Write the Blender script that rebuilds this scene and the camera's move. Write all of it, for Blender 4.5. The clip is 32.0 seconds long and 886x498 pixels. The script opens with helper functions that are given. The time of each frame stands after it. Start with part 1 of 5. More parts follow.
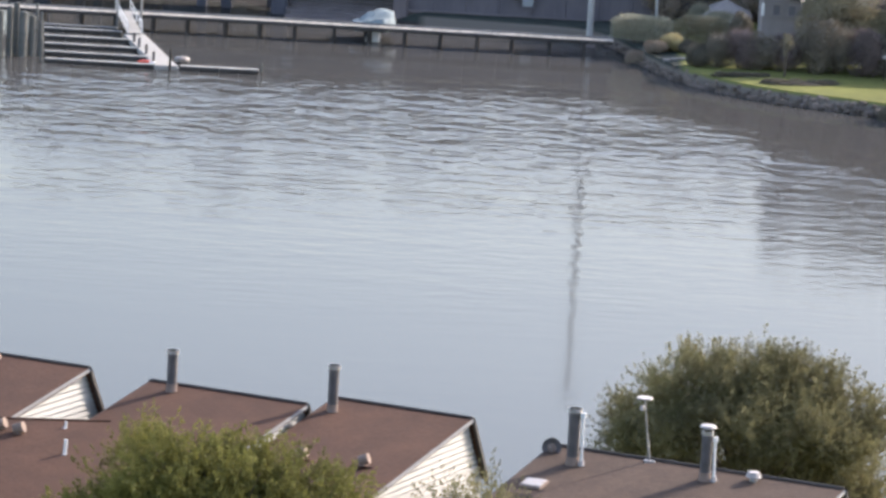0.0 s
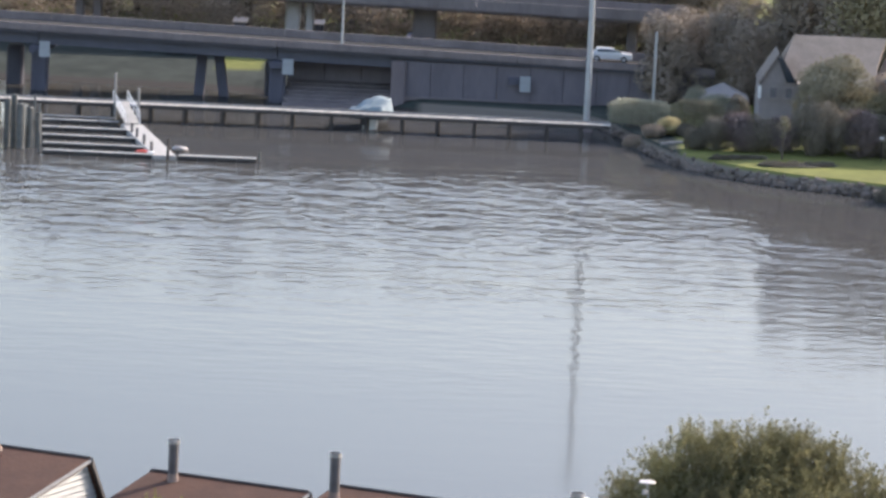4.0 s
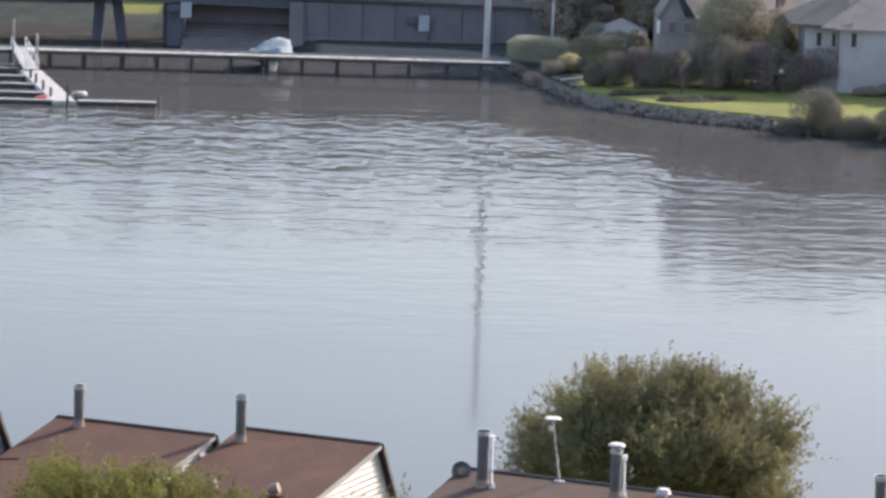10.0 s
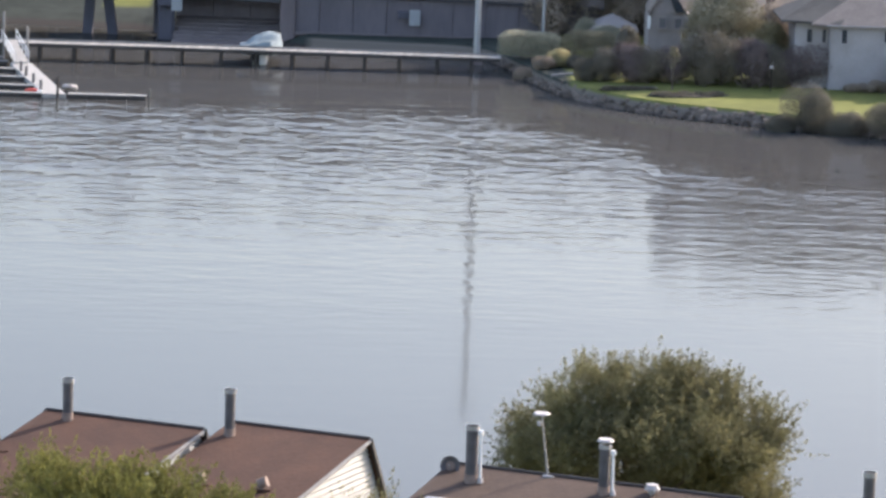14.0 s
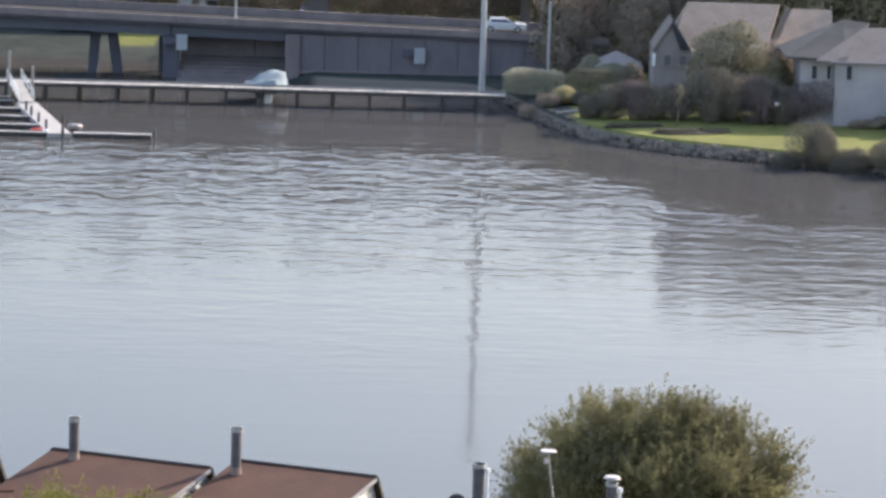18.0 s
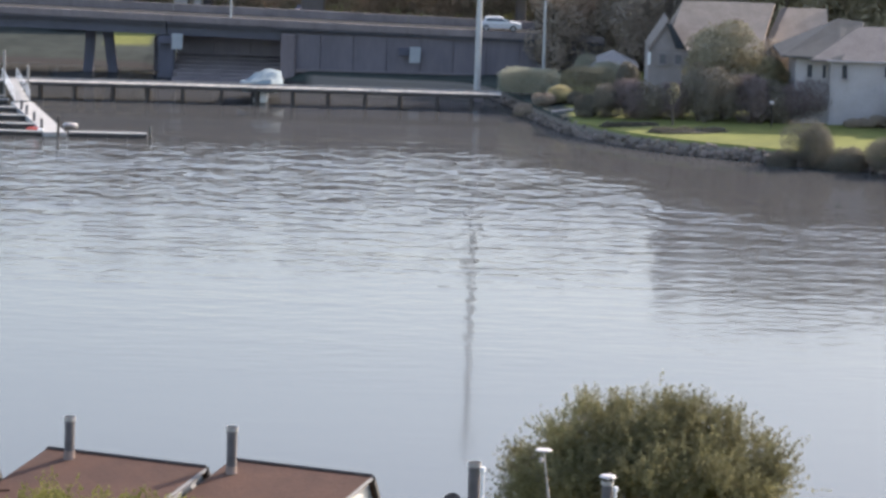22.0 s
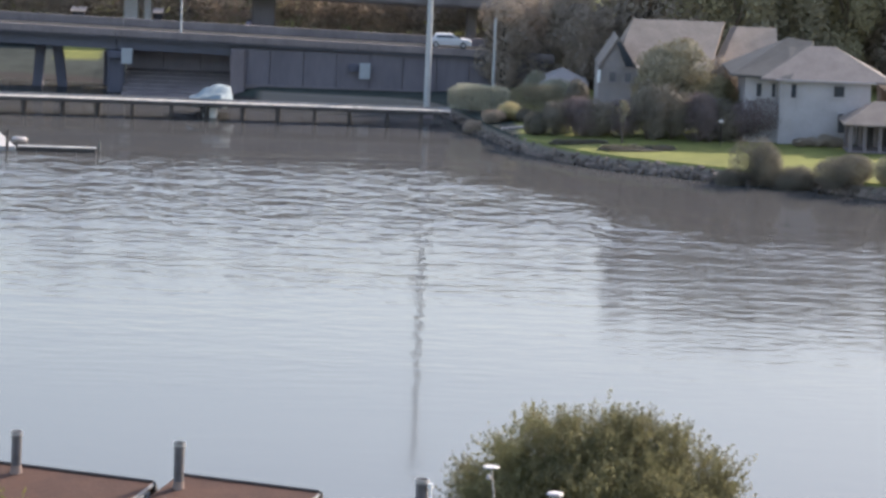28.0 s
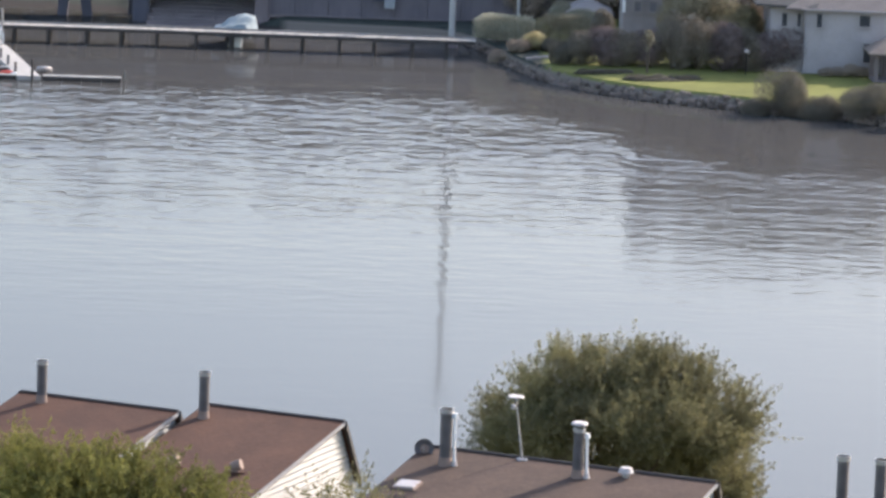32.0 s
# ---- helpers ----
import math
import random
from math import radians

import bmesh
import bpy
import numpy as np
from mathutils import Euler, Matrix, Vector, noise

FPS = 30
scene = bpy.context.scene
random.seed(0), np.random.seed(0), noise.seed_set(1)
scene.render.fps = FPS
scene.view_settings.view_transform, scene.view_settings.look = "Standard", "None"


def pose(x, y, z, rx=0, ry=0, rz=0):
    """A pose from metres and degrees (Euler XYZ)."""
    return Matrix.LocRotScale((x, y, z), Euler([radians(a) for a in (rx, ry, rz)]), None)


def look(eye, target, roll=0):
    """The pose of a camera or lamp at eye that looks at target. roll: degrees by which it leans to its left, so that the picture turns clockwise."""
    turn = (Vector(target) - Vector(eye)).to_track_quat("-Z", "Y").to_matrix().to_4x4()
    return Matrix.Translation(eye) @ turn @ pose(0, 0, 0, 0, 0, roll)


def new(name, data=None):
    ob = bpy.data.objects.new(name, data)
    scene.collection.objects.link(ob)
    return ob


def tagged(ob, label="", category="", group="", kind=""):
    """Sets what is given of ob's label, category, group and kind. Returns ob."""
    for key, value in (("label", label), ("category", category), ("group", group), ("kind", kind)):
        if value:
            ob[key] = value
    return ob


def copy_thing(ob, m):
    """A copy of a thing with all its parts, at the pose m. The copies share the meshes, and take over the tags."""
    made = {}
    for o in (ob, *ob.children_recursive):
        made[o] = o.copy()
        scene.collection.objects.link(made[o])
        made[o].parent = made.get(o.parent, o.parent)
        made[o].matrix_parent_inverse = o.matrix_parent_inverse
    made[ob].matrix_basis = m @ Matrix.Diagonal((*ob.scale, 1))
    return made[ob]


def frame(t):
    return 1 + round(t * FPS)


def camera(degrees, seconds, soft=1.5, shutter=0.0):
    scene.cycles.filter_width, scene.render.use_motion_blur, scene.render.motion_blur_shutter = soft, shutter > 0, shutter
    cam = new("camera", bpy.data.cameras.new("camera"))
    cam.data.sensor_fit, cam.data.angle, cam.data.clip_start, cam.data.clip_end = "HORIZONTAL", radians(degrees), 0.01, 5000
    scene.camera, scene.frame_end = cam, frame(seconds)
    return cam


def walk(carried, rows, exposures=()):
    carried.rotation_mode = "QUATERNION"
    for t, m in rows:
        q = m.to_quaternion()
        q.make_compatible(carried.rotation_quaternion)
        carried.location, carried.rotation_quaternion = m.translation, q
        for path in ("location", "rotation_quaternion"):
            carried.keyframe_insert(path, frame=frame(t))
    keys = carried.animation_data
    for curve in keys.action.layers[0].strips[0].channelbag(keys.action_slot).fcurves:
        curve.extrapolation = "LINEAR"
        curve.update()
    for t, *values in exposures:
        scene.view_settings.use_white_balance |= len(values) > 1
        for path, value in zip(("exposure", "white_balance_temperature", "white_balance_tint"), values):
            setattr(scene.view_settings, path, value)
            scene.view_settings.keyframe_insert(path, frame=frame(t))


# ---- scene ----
# One still place: a harbour inlet seen from a high bank; a hand-held long lens turns from roofs to bridge.
EYE = 42.0
cam = camera(13.0, 32.0, soft=3.0)
PATH = [
    (0.0, pose(0, 0, EYE, 80.644, -3.246, 2.059)),
    (0.5, pose(0, 0, EYE, 81.136, -2.779, 2.181)),
    (0.7, pose(0, 0, EYE, 81.656, -2.867, 2.068)),
    (1.0, pose(0, 0, EYE, 82.013, -2.914, 2.161)),
    (1.5, pose(0, 0, EYE, 82.069, -2.903, 2.194)),
    (2.0, pose(0, 0, EYE, 82.083, -2.968, 2.163)),
    (2.5, pose(0, 0, EYE, 82.042, -2.684, 2.217)),
    (3.0, pose(0, 0, EYE, 81.996, -2.562, 2.072)),
    (3.5, pose(0, 0, EYE, 81.920, -2.606, 1.958)),
    (5.5, pose(0, 0, EYE, 81.970, -2.397, 1.950)),
    (6.0, pose(0, 0, EYE, 82.009, -2.453, 1.868)),
    (6.5, pose(0, 0, EYE, 82.031, -2.389, 1.774)),
    (7.0, pose(0, 0, EYE, 82.095, -2.442, 1.933)),
    (7.5, pose(0, 0, EYE, 82.117, -2.433, 2.464)),
    (7.8, pose(0, 0, EYE, 82.131, -2.52, 2.148)),
    (8.0, pose(0, 0, EYE, 82.136, -2.585, 1.380)),
    (8.5, pose(0, 0, EYE, 82.202, -2.777, 0.736)),
    (8.8, pose(0, 0, EYE, 82.064, -2.199, 0.617)),
    (9.0, pose(0, 0, EYE, 81.774, -1.928, 0.515)),
    (9.2, pose(0, 0, EYE, 81.408, -1.689, 0.489)),
    (9.5, pose(0, 0, EYE, 81.191, -1.676, 0.428)),
    (10.0, pose(0, 0, EYE, 81.091, -1.723, 0.367)),
    (10.5, pose(0, 0, EYE, 81.050, -1.766, 0.348)),
    (11.0, pose(0, 0, EYE, 80.997, -1.750, 0.301)),
    (11.5, pose(0, 0, EYE, 81.023, -1.793, 0.287)),
    (12.0, pose(0, 0, EYE, 81.035, -1.748, 0.271)),
    (12.5, pose(0, 0, EYE, 81.025, -1.907, 0.258)),
    (13.0, pose(0, 0, EYE, 81.035, -1.926, 0.304)),
    (13.5, pose(0, 0, EYE, 81.032, -1.951, 0.266)),
    (15.5, pose(0, 0, EYE, 80.964, -2.102, 0.331)),
    (16.0, pose(0, 0, EYE, 81.056, -1.913, 0.360)),
    (16.5, pose(0, 0, EYE, 81.561, -1.877, 0.343)),
    (17.0, pose(0, 0, EYE, 81.562, -1.843, 0.317)),
    (17.5, pose(0, 0, EYE, 81.557, -1.777, 0.335)),
    (18.0, pose(0, 0, EYE, 81.572, -1.771, 0.305)),
    (18.5, pose(0, 0, EYE, 81.575, -1.692, 0.301)),
    (19.0, pose(0, 0, EYE, 81.589, -1.703, 0.288)),
    (19.5, pose(0, 0, EYE, 81.559, -1.747, 0.273)),
    (20.0, pose(0, 0, EYE, 81.554, -1.735, 0.285)),
    (20.5, pose(0, 0, EYE, 81.570, -1.756, 0.283)),
    (21.0, pose(0, 0, EYE, 81.545, -1.748, 0.295)),
    (21.5, pose(0, 0, EYE, 81.558, -1.757, 0.268)),
    (22.0, pose(0, 0, EYE, 81.559, -1.760, 0.236)),
    (22.5, pose(0, 0, EYE, 81.590, -1.850, 0.125)),
    (23.0, pose(0, 0, EYE, 81.657, -1.907, 0.019)),
    (23.5, pose(0, 0, EYE, 81.700, -2.059, -0.093)),
    (24.0, pose(0, 0, EYE, 81.750, -2.142, -0.217)),
    (24.5, pose(0, 0, EYE, 81.780, -2.170, -0.269)),
    (25.0, pose(0, 0, EYE, 81.832, -2.313, -0.379)),
    (25.5, pose(0, 0, EYE, 81.885, -2.327, -0.409)),
    (27.5, pose(0, 0, EYE, 81.850, -2.328, -0.447)),
    (28.0, pose(0, 0, EYE, 81.827, -2.217, -0.461)),
    (28.5, pose(0, 0, EYE, 81.840, -2.173, -0.478)),
    (28.8, pose(0, 0, EYE, 81.82, -1.979, -0.545)),
    (29.0, pose(0, 0, EYE, 81.784, -1.711, -0.601)),
    (29.5, pose(0, 0, EYE, 81.398, -1.614, -0.650)),
    (30.0, pose(0, 0, EYE, 81.423, -1.708, -0.617)),
    (30.5, pose(0, 0, EYE, 81.462, -1.860, -0.392)),
    (31.0, pose(0, 0, EYE, 81.416, -2.078, -0.248)),
    (31.5, pose(0, 0, EYE, 81.345, -2.195, -0.247)),
    (31.7, pose(0, 0, EYE, 81.191, -2.232, -0.255)),
    (32.0, pose(0, 0, EYE, 80.778, -2.179, -0.094)),
]
walk(cam, PATH, exposures=[(0.0, 1.97, 6950, 16), (32.0, 1.97, 6950, 16)])

# ---- light ----
SUN_EL, SUN_AZ = 30.0, 50.0          # azimuth from +y towards +x
world = bpy.data.worlds.new("sky")
scene.world = world
world.use_nodes = True
wn = world.node_tree
sky = wn.nodes.new("ShaderNodeTexSky")
sky.sky_type = "NISHITA"
sky.sun_disc = False
sky.sun_elevation = radians(SUN_EL)
sky.sun_rotation = radians(SUN_AZ)
sky.air_density, sky.dust_density, sky.ozone_density = 1.0, 1.7, 1.2
bg = wn.nodes["Background"]
bg.inputs["Strength"].default_value = 0.15
wn.links.new(sky.outputs["Color"], bg.inputs["Color"])
sun = new("sun", bpy.data.lights.new("sun", "SUN"))
sun.data.energy, sun.data.angle, sun.data.color = 2.6, radians(0.6), (1.0, 0.95, 0.87)
az, el = radians(SUN_AZ), radians(SUN_EL)
sun.matrix_world = look((300 * math.sin(az) * math.cos(el), 300 * math.cos(az) * math.cos(el), 300 * math.sin(el)), (0, 0, 0))


# ---- materials ----
def mat(name, c1, c2=None, scale=2.0, rough=0.8, metal=0.0, bump=0.0, bscale=None, stretch=(1, 1, 1), rnd=0.0, island=0.0, fine=0.0):
    """Procedural surface: two-scale noise between two colours, grain and bump, with variation per object or per piece."""
    m = bpy.data.materials.new(name)
    m.use_nodes = True
    nt = m.node_tree
    b = nt.nodes["Principled BSDF"]
    b.inputs["Roughness"].default_value, b.inputs["Metallic"].default_value = rough, metal
    if rough >= 0.75:
        b.inputs["Specular IOR Level"].default_value = 0.2
    c2 = c2 or tuple(v * 0.7 for v in c1)
    tc = nt.nodes.new("ShaderNodeTexCoord")
    mp = nt.nodes.new("ShaderNodeMapping")
    mp.inputs["Scale"].default_value = stretch
    nt.links.new(tc.outputs["Object"], mp.inputs["Vector"])
    n1 = nt.nodes.new("ShaderNodeTexNoise")
    n1.inputs["Scale"].default_value, n1.inputs["Detail"].default_value = scale, 5
    nt.links.new(mp.outputs["Vector"], n1.inputs["Vector"])
    n2 = nt.nodes.new("ShaderNodeTexNoise")
    n2.inputs["Scale"].default_value, n2.inputs["Detail"].default_value = scale * 7, 3
    nt.links.new(mp.outputs["Vector"], n2.inputs["Vector"])
    ad = nt.nodes.new("ShaderNodeMath")
    ad.operation = "MULTIPLY_ADD"
    ad.inputs[1].default_value, ad.inputs[2].default_value = 0.45 + fine, 0.27 - fine * 0.5
    nt.links.new(n2.outputs["Fac"], ad.inputs[0])
    av = nt.nodes.new("ShaderNodeMath")
    av.operation = "ADD"
    nt.links.new(n1.outputs["Fac"], av.inputs[0])
    nt.links.new(ad.outputs[0], av.inputs[1])
    fac = av.outputs[0]
    src = None
    if rnd or island:
        src = nt.nodes.new("ShaderNodeObjectInfo").outputs["Random"] if rnd else nt.nodes.new("ShaderNodeNewGeometry").outputs["Random Per Island"]
        mm = nt.nodes.new("ShaderNodeMath")
        mm.operation = "MULTIPLY_ADD"
        mm.inputs[1].default_value = rnd or island
        nt.links.new(src, mm.inputs[0])
        nt.links.new(fac, mm.inputs[2])
        sb = nt.nodes.new("ShaderNodeMath")
        sb.operation = "SUBTRACT"
        sb.inputs[1].default_value = (rnd or island) * 0.5
        nt.links.new(mm.outputs[0], sb.inputs[0])
        fac = sb.outputs[0]
    rp = nt.nodes.new("ShaderNodeValToRGB")
    rp.color_ramp.elements[0].position, rp.color_ramp.elements[1].position = 0.72, 1.0
    rp.color_ramp.elements[0].position = 0.62
    rp.color_ramp.elements[1].position = 1.0
    half = nt.nodes.new("ShaderNodeMath")
    half.operation = "MULTIPLY"
    half.inputs[1].default_value = 0.8
    nt.links.new(fac, half.inputs[0])
    rp.color_ramp.elements[0].color, rp.color_ramp.elements[1].color = (*c2, 1), (*c1, 1)
    nt.links.new(half.outputs[0], rp.inputs["Fac"])
    nt.links.new(rp.outputs["Color"], b.inputs["Base Color"])
    if bump:
        bp = nt.nodes.new("ShaderNodeBump")
        bp.inputs["Strength"].default_value = bump
        bp.inputs["Distance"].default_value = 0.05
        n3 = nt.nodes.new("ShaderNodeTexNoise")
        n3.inputs["Scale"].default_value, n3.inputs["Detail"].default_value = bscale or scale * 5, 4
        nt.links.new(mp.outputs["Vector"], n3.inputs["Vector"])
        nt.links.new(n3.outputs["Fac"], bp.inputs["Height"])
        nt.links.new(bp.outputs["Normal"], b.inputs["Normal"])
    return m


def leaf_mat(name, c1, c2, thin=0.55):
    m = mat(name, c1, c2, scale=0.5, rough=0.6, island=0.25)
    b = m.node_tree.nodes["Principled BSDF"]
    b.inputs["Roughness"].default_value, b.inputs["Specular IOR Level"].default_value = 0.85, 0.15
    tr = m.node_tree.nodes.new("ShaderNodeBsdfTranslucent")
    mx = m.node_tree.nodes.new("ShaderNodeMixShader")
    mx.inputs[0].default_value = thin
    out = m.node_tree.nodes["Material Output"]
    col = b.inputs["Base Color"].links[0].from_socket
    m.node_tree.links.new(col, tr.inputs["Color"])
    m.node_tree.links.new(b.outputs[0], mx.inputs[1])
    m.node_tree.links.new(tr.outputs[0], mx.inputs[2])
    m.node_tree.links.new(mx.outputs[0], out.inputs["Surface"])
    return m


ROOF_RED = mat("red_brown_shingle", (0.0659, 0.0312, 0.0196), (0.0439, 0.0208, 0.0138), 0.8, 0.9, bump=0.3, bscale=9, fine=0.2)
ROOF_GREY = mat("grey_brown_shingle", (0.0687, 0.0448, 0.0337), (0.0438, 0.0289, 0.0224), 0.8, 0.9, bump=0.3, bscale=9, fine=0.2)
SIDING = mat("white_painted_board", (0.258, 0.258, 0.248), (0.219, 0.219, 0.212), 1.2, 0.6, rnd=0.2)
FASCIA = mat("dark_fascia", (0.036, 0.027, 0.024), (0.021, 0.018, 0.0168), 3, 0.7)
BACKING = mat("grey_wall_backing", (0.21, 0.21, 0.21), (0.17, 0.17, 0.17), 2, 0.8)
WHITE = mat("white_paint", (0.6, 0.6, 0.585), (0.51, 0.51, 0.503), 2, 0.55)
FLUE = mat("weathered_flue", (0.091, 0.084, 0.0875), (0.0525, 0.0476, 0.049), 3, 0.65, metal=0.2)
GALV = mat("galvanised_metal", (0.323, 0.315, 0.315), (0.23, 0.225, 0.225), 4, 0.45, metal=0.5)
VENT = mat("pale_vent_metal", (0.226, 0.164, 0.136), (0.153, 0.113, 0.0936), 4, 0.85)
CAP = mat("dull_white_cap", (0.36, 0.33, 0.315), (0.26, 0.235, 0.225), 5, 0.6)
DARK = mat("dark_opening", (0.03, 0.03, 0.035), (0.02, 0.02, 0.022), 3, 0.6)
GLASS = mat("window_glass", (0.03, 0.035, 0.045), (0.02, 0.025, 0.03), 1, 0.08)
GLASS_PALE = mat("curtained_window_glass", (0.11, 0.11, 0.115), (0.08, 0.08, 0.085), 1, 0.2)
CONC = mat("grey_concrete", (0.164, 0.139, 0.135), (0.109, 0.0925, 0.0905), 0.5, 0.9, bump=0.2, stretch=(1, 1, 0.3))
CONC_DK = mat("stained_concrete", (0.151, 0.127, 0.129), (0.097, 0.0815, 0.0844), 0.4, 0.9, bump=0.2, stretch=(1, 1, 0.25))
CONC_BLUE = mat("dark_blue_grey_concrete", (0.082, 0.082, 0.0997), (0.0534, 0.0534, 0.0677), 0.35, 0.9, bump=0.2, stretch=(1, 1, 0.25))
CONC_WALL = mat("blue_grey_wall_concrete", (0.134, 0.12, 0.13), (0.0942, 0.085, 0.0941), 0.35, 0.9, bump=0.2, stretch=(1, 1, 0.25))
SOIL = mat("dark_garden_soil", (0.05, 0.045, 0.035), (0.03, 0.027, 0.02), 3, 0.95, bump=0.5)
# dark blue carries the shade under the deck overhang
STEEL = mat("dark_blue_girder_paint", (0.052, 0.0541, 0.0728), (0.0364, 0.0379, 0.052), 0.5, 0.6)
ASPHALT = mat("asphalt", (0.0535, 0.0521, 0.051), (0.0389, 0.0389, 0.0389), 0.8, 0.9)
ASPHALT.node_tree.nodes["Principled BSDF"].inputs["Specular IOR Level"].default_value = 0.0
WOOD_OLD = mat("weathered_timber", (0.264, 0.248, 0.228), (0.168, 0.16, 0.148), 1.5, 0.85, rnd=0.4, stretch=(1, 4, 4))
PILE = mat("creosoted_pile", (0.056, 0.048, 0.0416), (0.028, 0.0256, 0.024), 2, 0.85)
PILE_GREY = mat("old_grey_pile", (0.122, 0.122, 0.112), (0.072, 0.072, 0.0648), 2, 0.85)
FLOAT = mat("pale_float_deck", (0.214, 0.209, 0.197), (0.149, 0.145, 0.137), 1.2, 0.8, rnd=0.2)
GANG = mat("pale_walkway", (0.288, 0.275, 0.256), (0.218, 0.208, 0.192), 1.5, 0.75)
STONE = mat("seawall_stone", (0.156, 0.126, 0.106), (0.0673, 0.0546, 0.0464), 1.5, 0.9, bump=0.5, rnd=0.6)
STONE2 = mat("seawall_rubble", (0.209, 0.195, 0.18), (0.095, 0.0902, 0.0855), 1.5, 0.9, bump=0.5, island=0.6)
POLE = mat("galvanised_pole", (0.324, 0.324, 0.318), (0.259, 0.259, 0.254), 0.6, 0.5, metal=0.2)
BARK = mat("bark", (0.11, 0.085, 0.065), (0.06, 0.047, 0.037), 4, 0.9, bump=0.5)
WALL_GREY = mat("grey_green_siding", (0.231, 0.204, 0.196), (0.177, 0.158, 0.154), 0.8, 0.8)
WALL_WHITE = mat("pale_house_paint", (0.287, 0.263, 0.261), (0.225, 0.207, 0.208), 0.6, 0.7)
ROOF_TAN = mat("tan_shake", (0.26, 0.205, 0.162), (0.185, 0.144, 0.112), 0.7, 0.9, bump=0.4, bscale=4, fine=0.2)
ROOF_SLATE = mat("grey_shingle", (0.141, 0.124, 0.116), (0.101, 0.0894, 0.0851), 0.7, 0.9, bump=0.4, bscale=4, fine=0.2)
ROOF_PALE = mat("pale_grey_shingle", (0.211, 0.195, 0.187), (0.156, 0.146, 0.14), 0.7, 0.9, bump=0.4, bscale=4, fine=0.2)
ROOF_DARK = mat("dark_grey_shingle", (0.0651, 0.0651, 0.0639), (0.0484, 0.0484, 0.0477), 0.7, 0.9, bump=0.4, bscale=4, fine=0.2)
ROOF_BRN = mat("brown_shingle", (0.18, 0.149, 0.126), (0.126, 0.104, 0.09), 0.7, 0.9, bump=0.4, bscale=4)
TARP = mat("pale_blue_canvas", (0.166, 0.207, 0.22), (0.0966, 0.124, 0.14), 0.9, 0.8)
CAR_WHITE = mat("white_car_paint", (0.42, 0.42, 0.42), (0.389, 0.389, 0.394), 0.5, 0.25)
TYRE = mat("tyre_rubber", (0.03, 0.03, 0.03), (0.02, 0.02, 0.02), 4, 0.8)
RED = mat("red_plastic", (0.6, 0.08, 0.05), (0.45, 0.06, 0.04), 3, 0.5)
PANEL = mat("pale_grey_panel", (0.225, 0.239, 0.248), (0.18, 0.194, 0.203), 1, 0.6)
LEAF_OLIVE = leaf_mat("olive_leaves", (0.212, 0.195, 0.096), (0.096, 0.0889, 0.0513), 0.33)
LEAF_LIME = leaf_mat("yellow_green_leaves", (0.188, 0.179, 0.0512), (0.082, 0.0829, 0.0293), 0.34)
# far foliage is lifted pale and neutral, putting distance haze into its colour
LEAF_DARK = leaf_mat("dark_green_leaves", (0.278, 0.228, 0.179), (0.212, 0.173, 0.138), 0.28)
LEAF_ROW = leaf_mat("dull_green_shrub_leaves", (0.205, 0.178, 0.14), (0.145, 0.127, 0.102), 0.28)
LEAF_MID = leaf_mat("grey_green_leaves", (0.242, 0.213, 0.144), (0.174, 0.155, 0.108), 0.16)
LEAF_TALL = leaf_mat("grey_olive_leaves", (0.278, 0.24, 0.145), (0.203, 0.178, 0.112), 0.16)
LEAF_SHRUB = leaf_mat("deep_green_shrub_leaves", (0.146, 0.132, 0.104), (0.103, 0.0944, 0.076), 0.3)
LEAF_HEDGE = leaf_mat("pale_hedge_leaves", (0.377, 0.368, 0.287), (0.265, 0.264, 0.202))
LEAF_GOLD = leaf_mat("golden_leaves", (0.45, 0.396, 0.234), (0.324, 0.279, 0.153))
LEAF_PURPLE = leaf_mat("dark_red_leaves", (0.185, 0.145, 0.137), (0.13, 0.105, 0.102), 0.28)


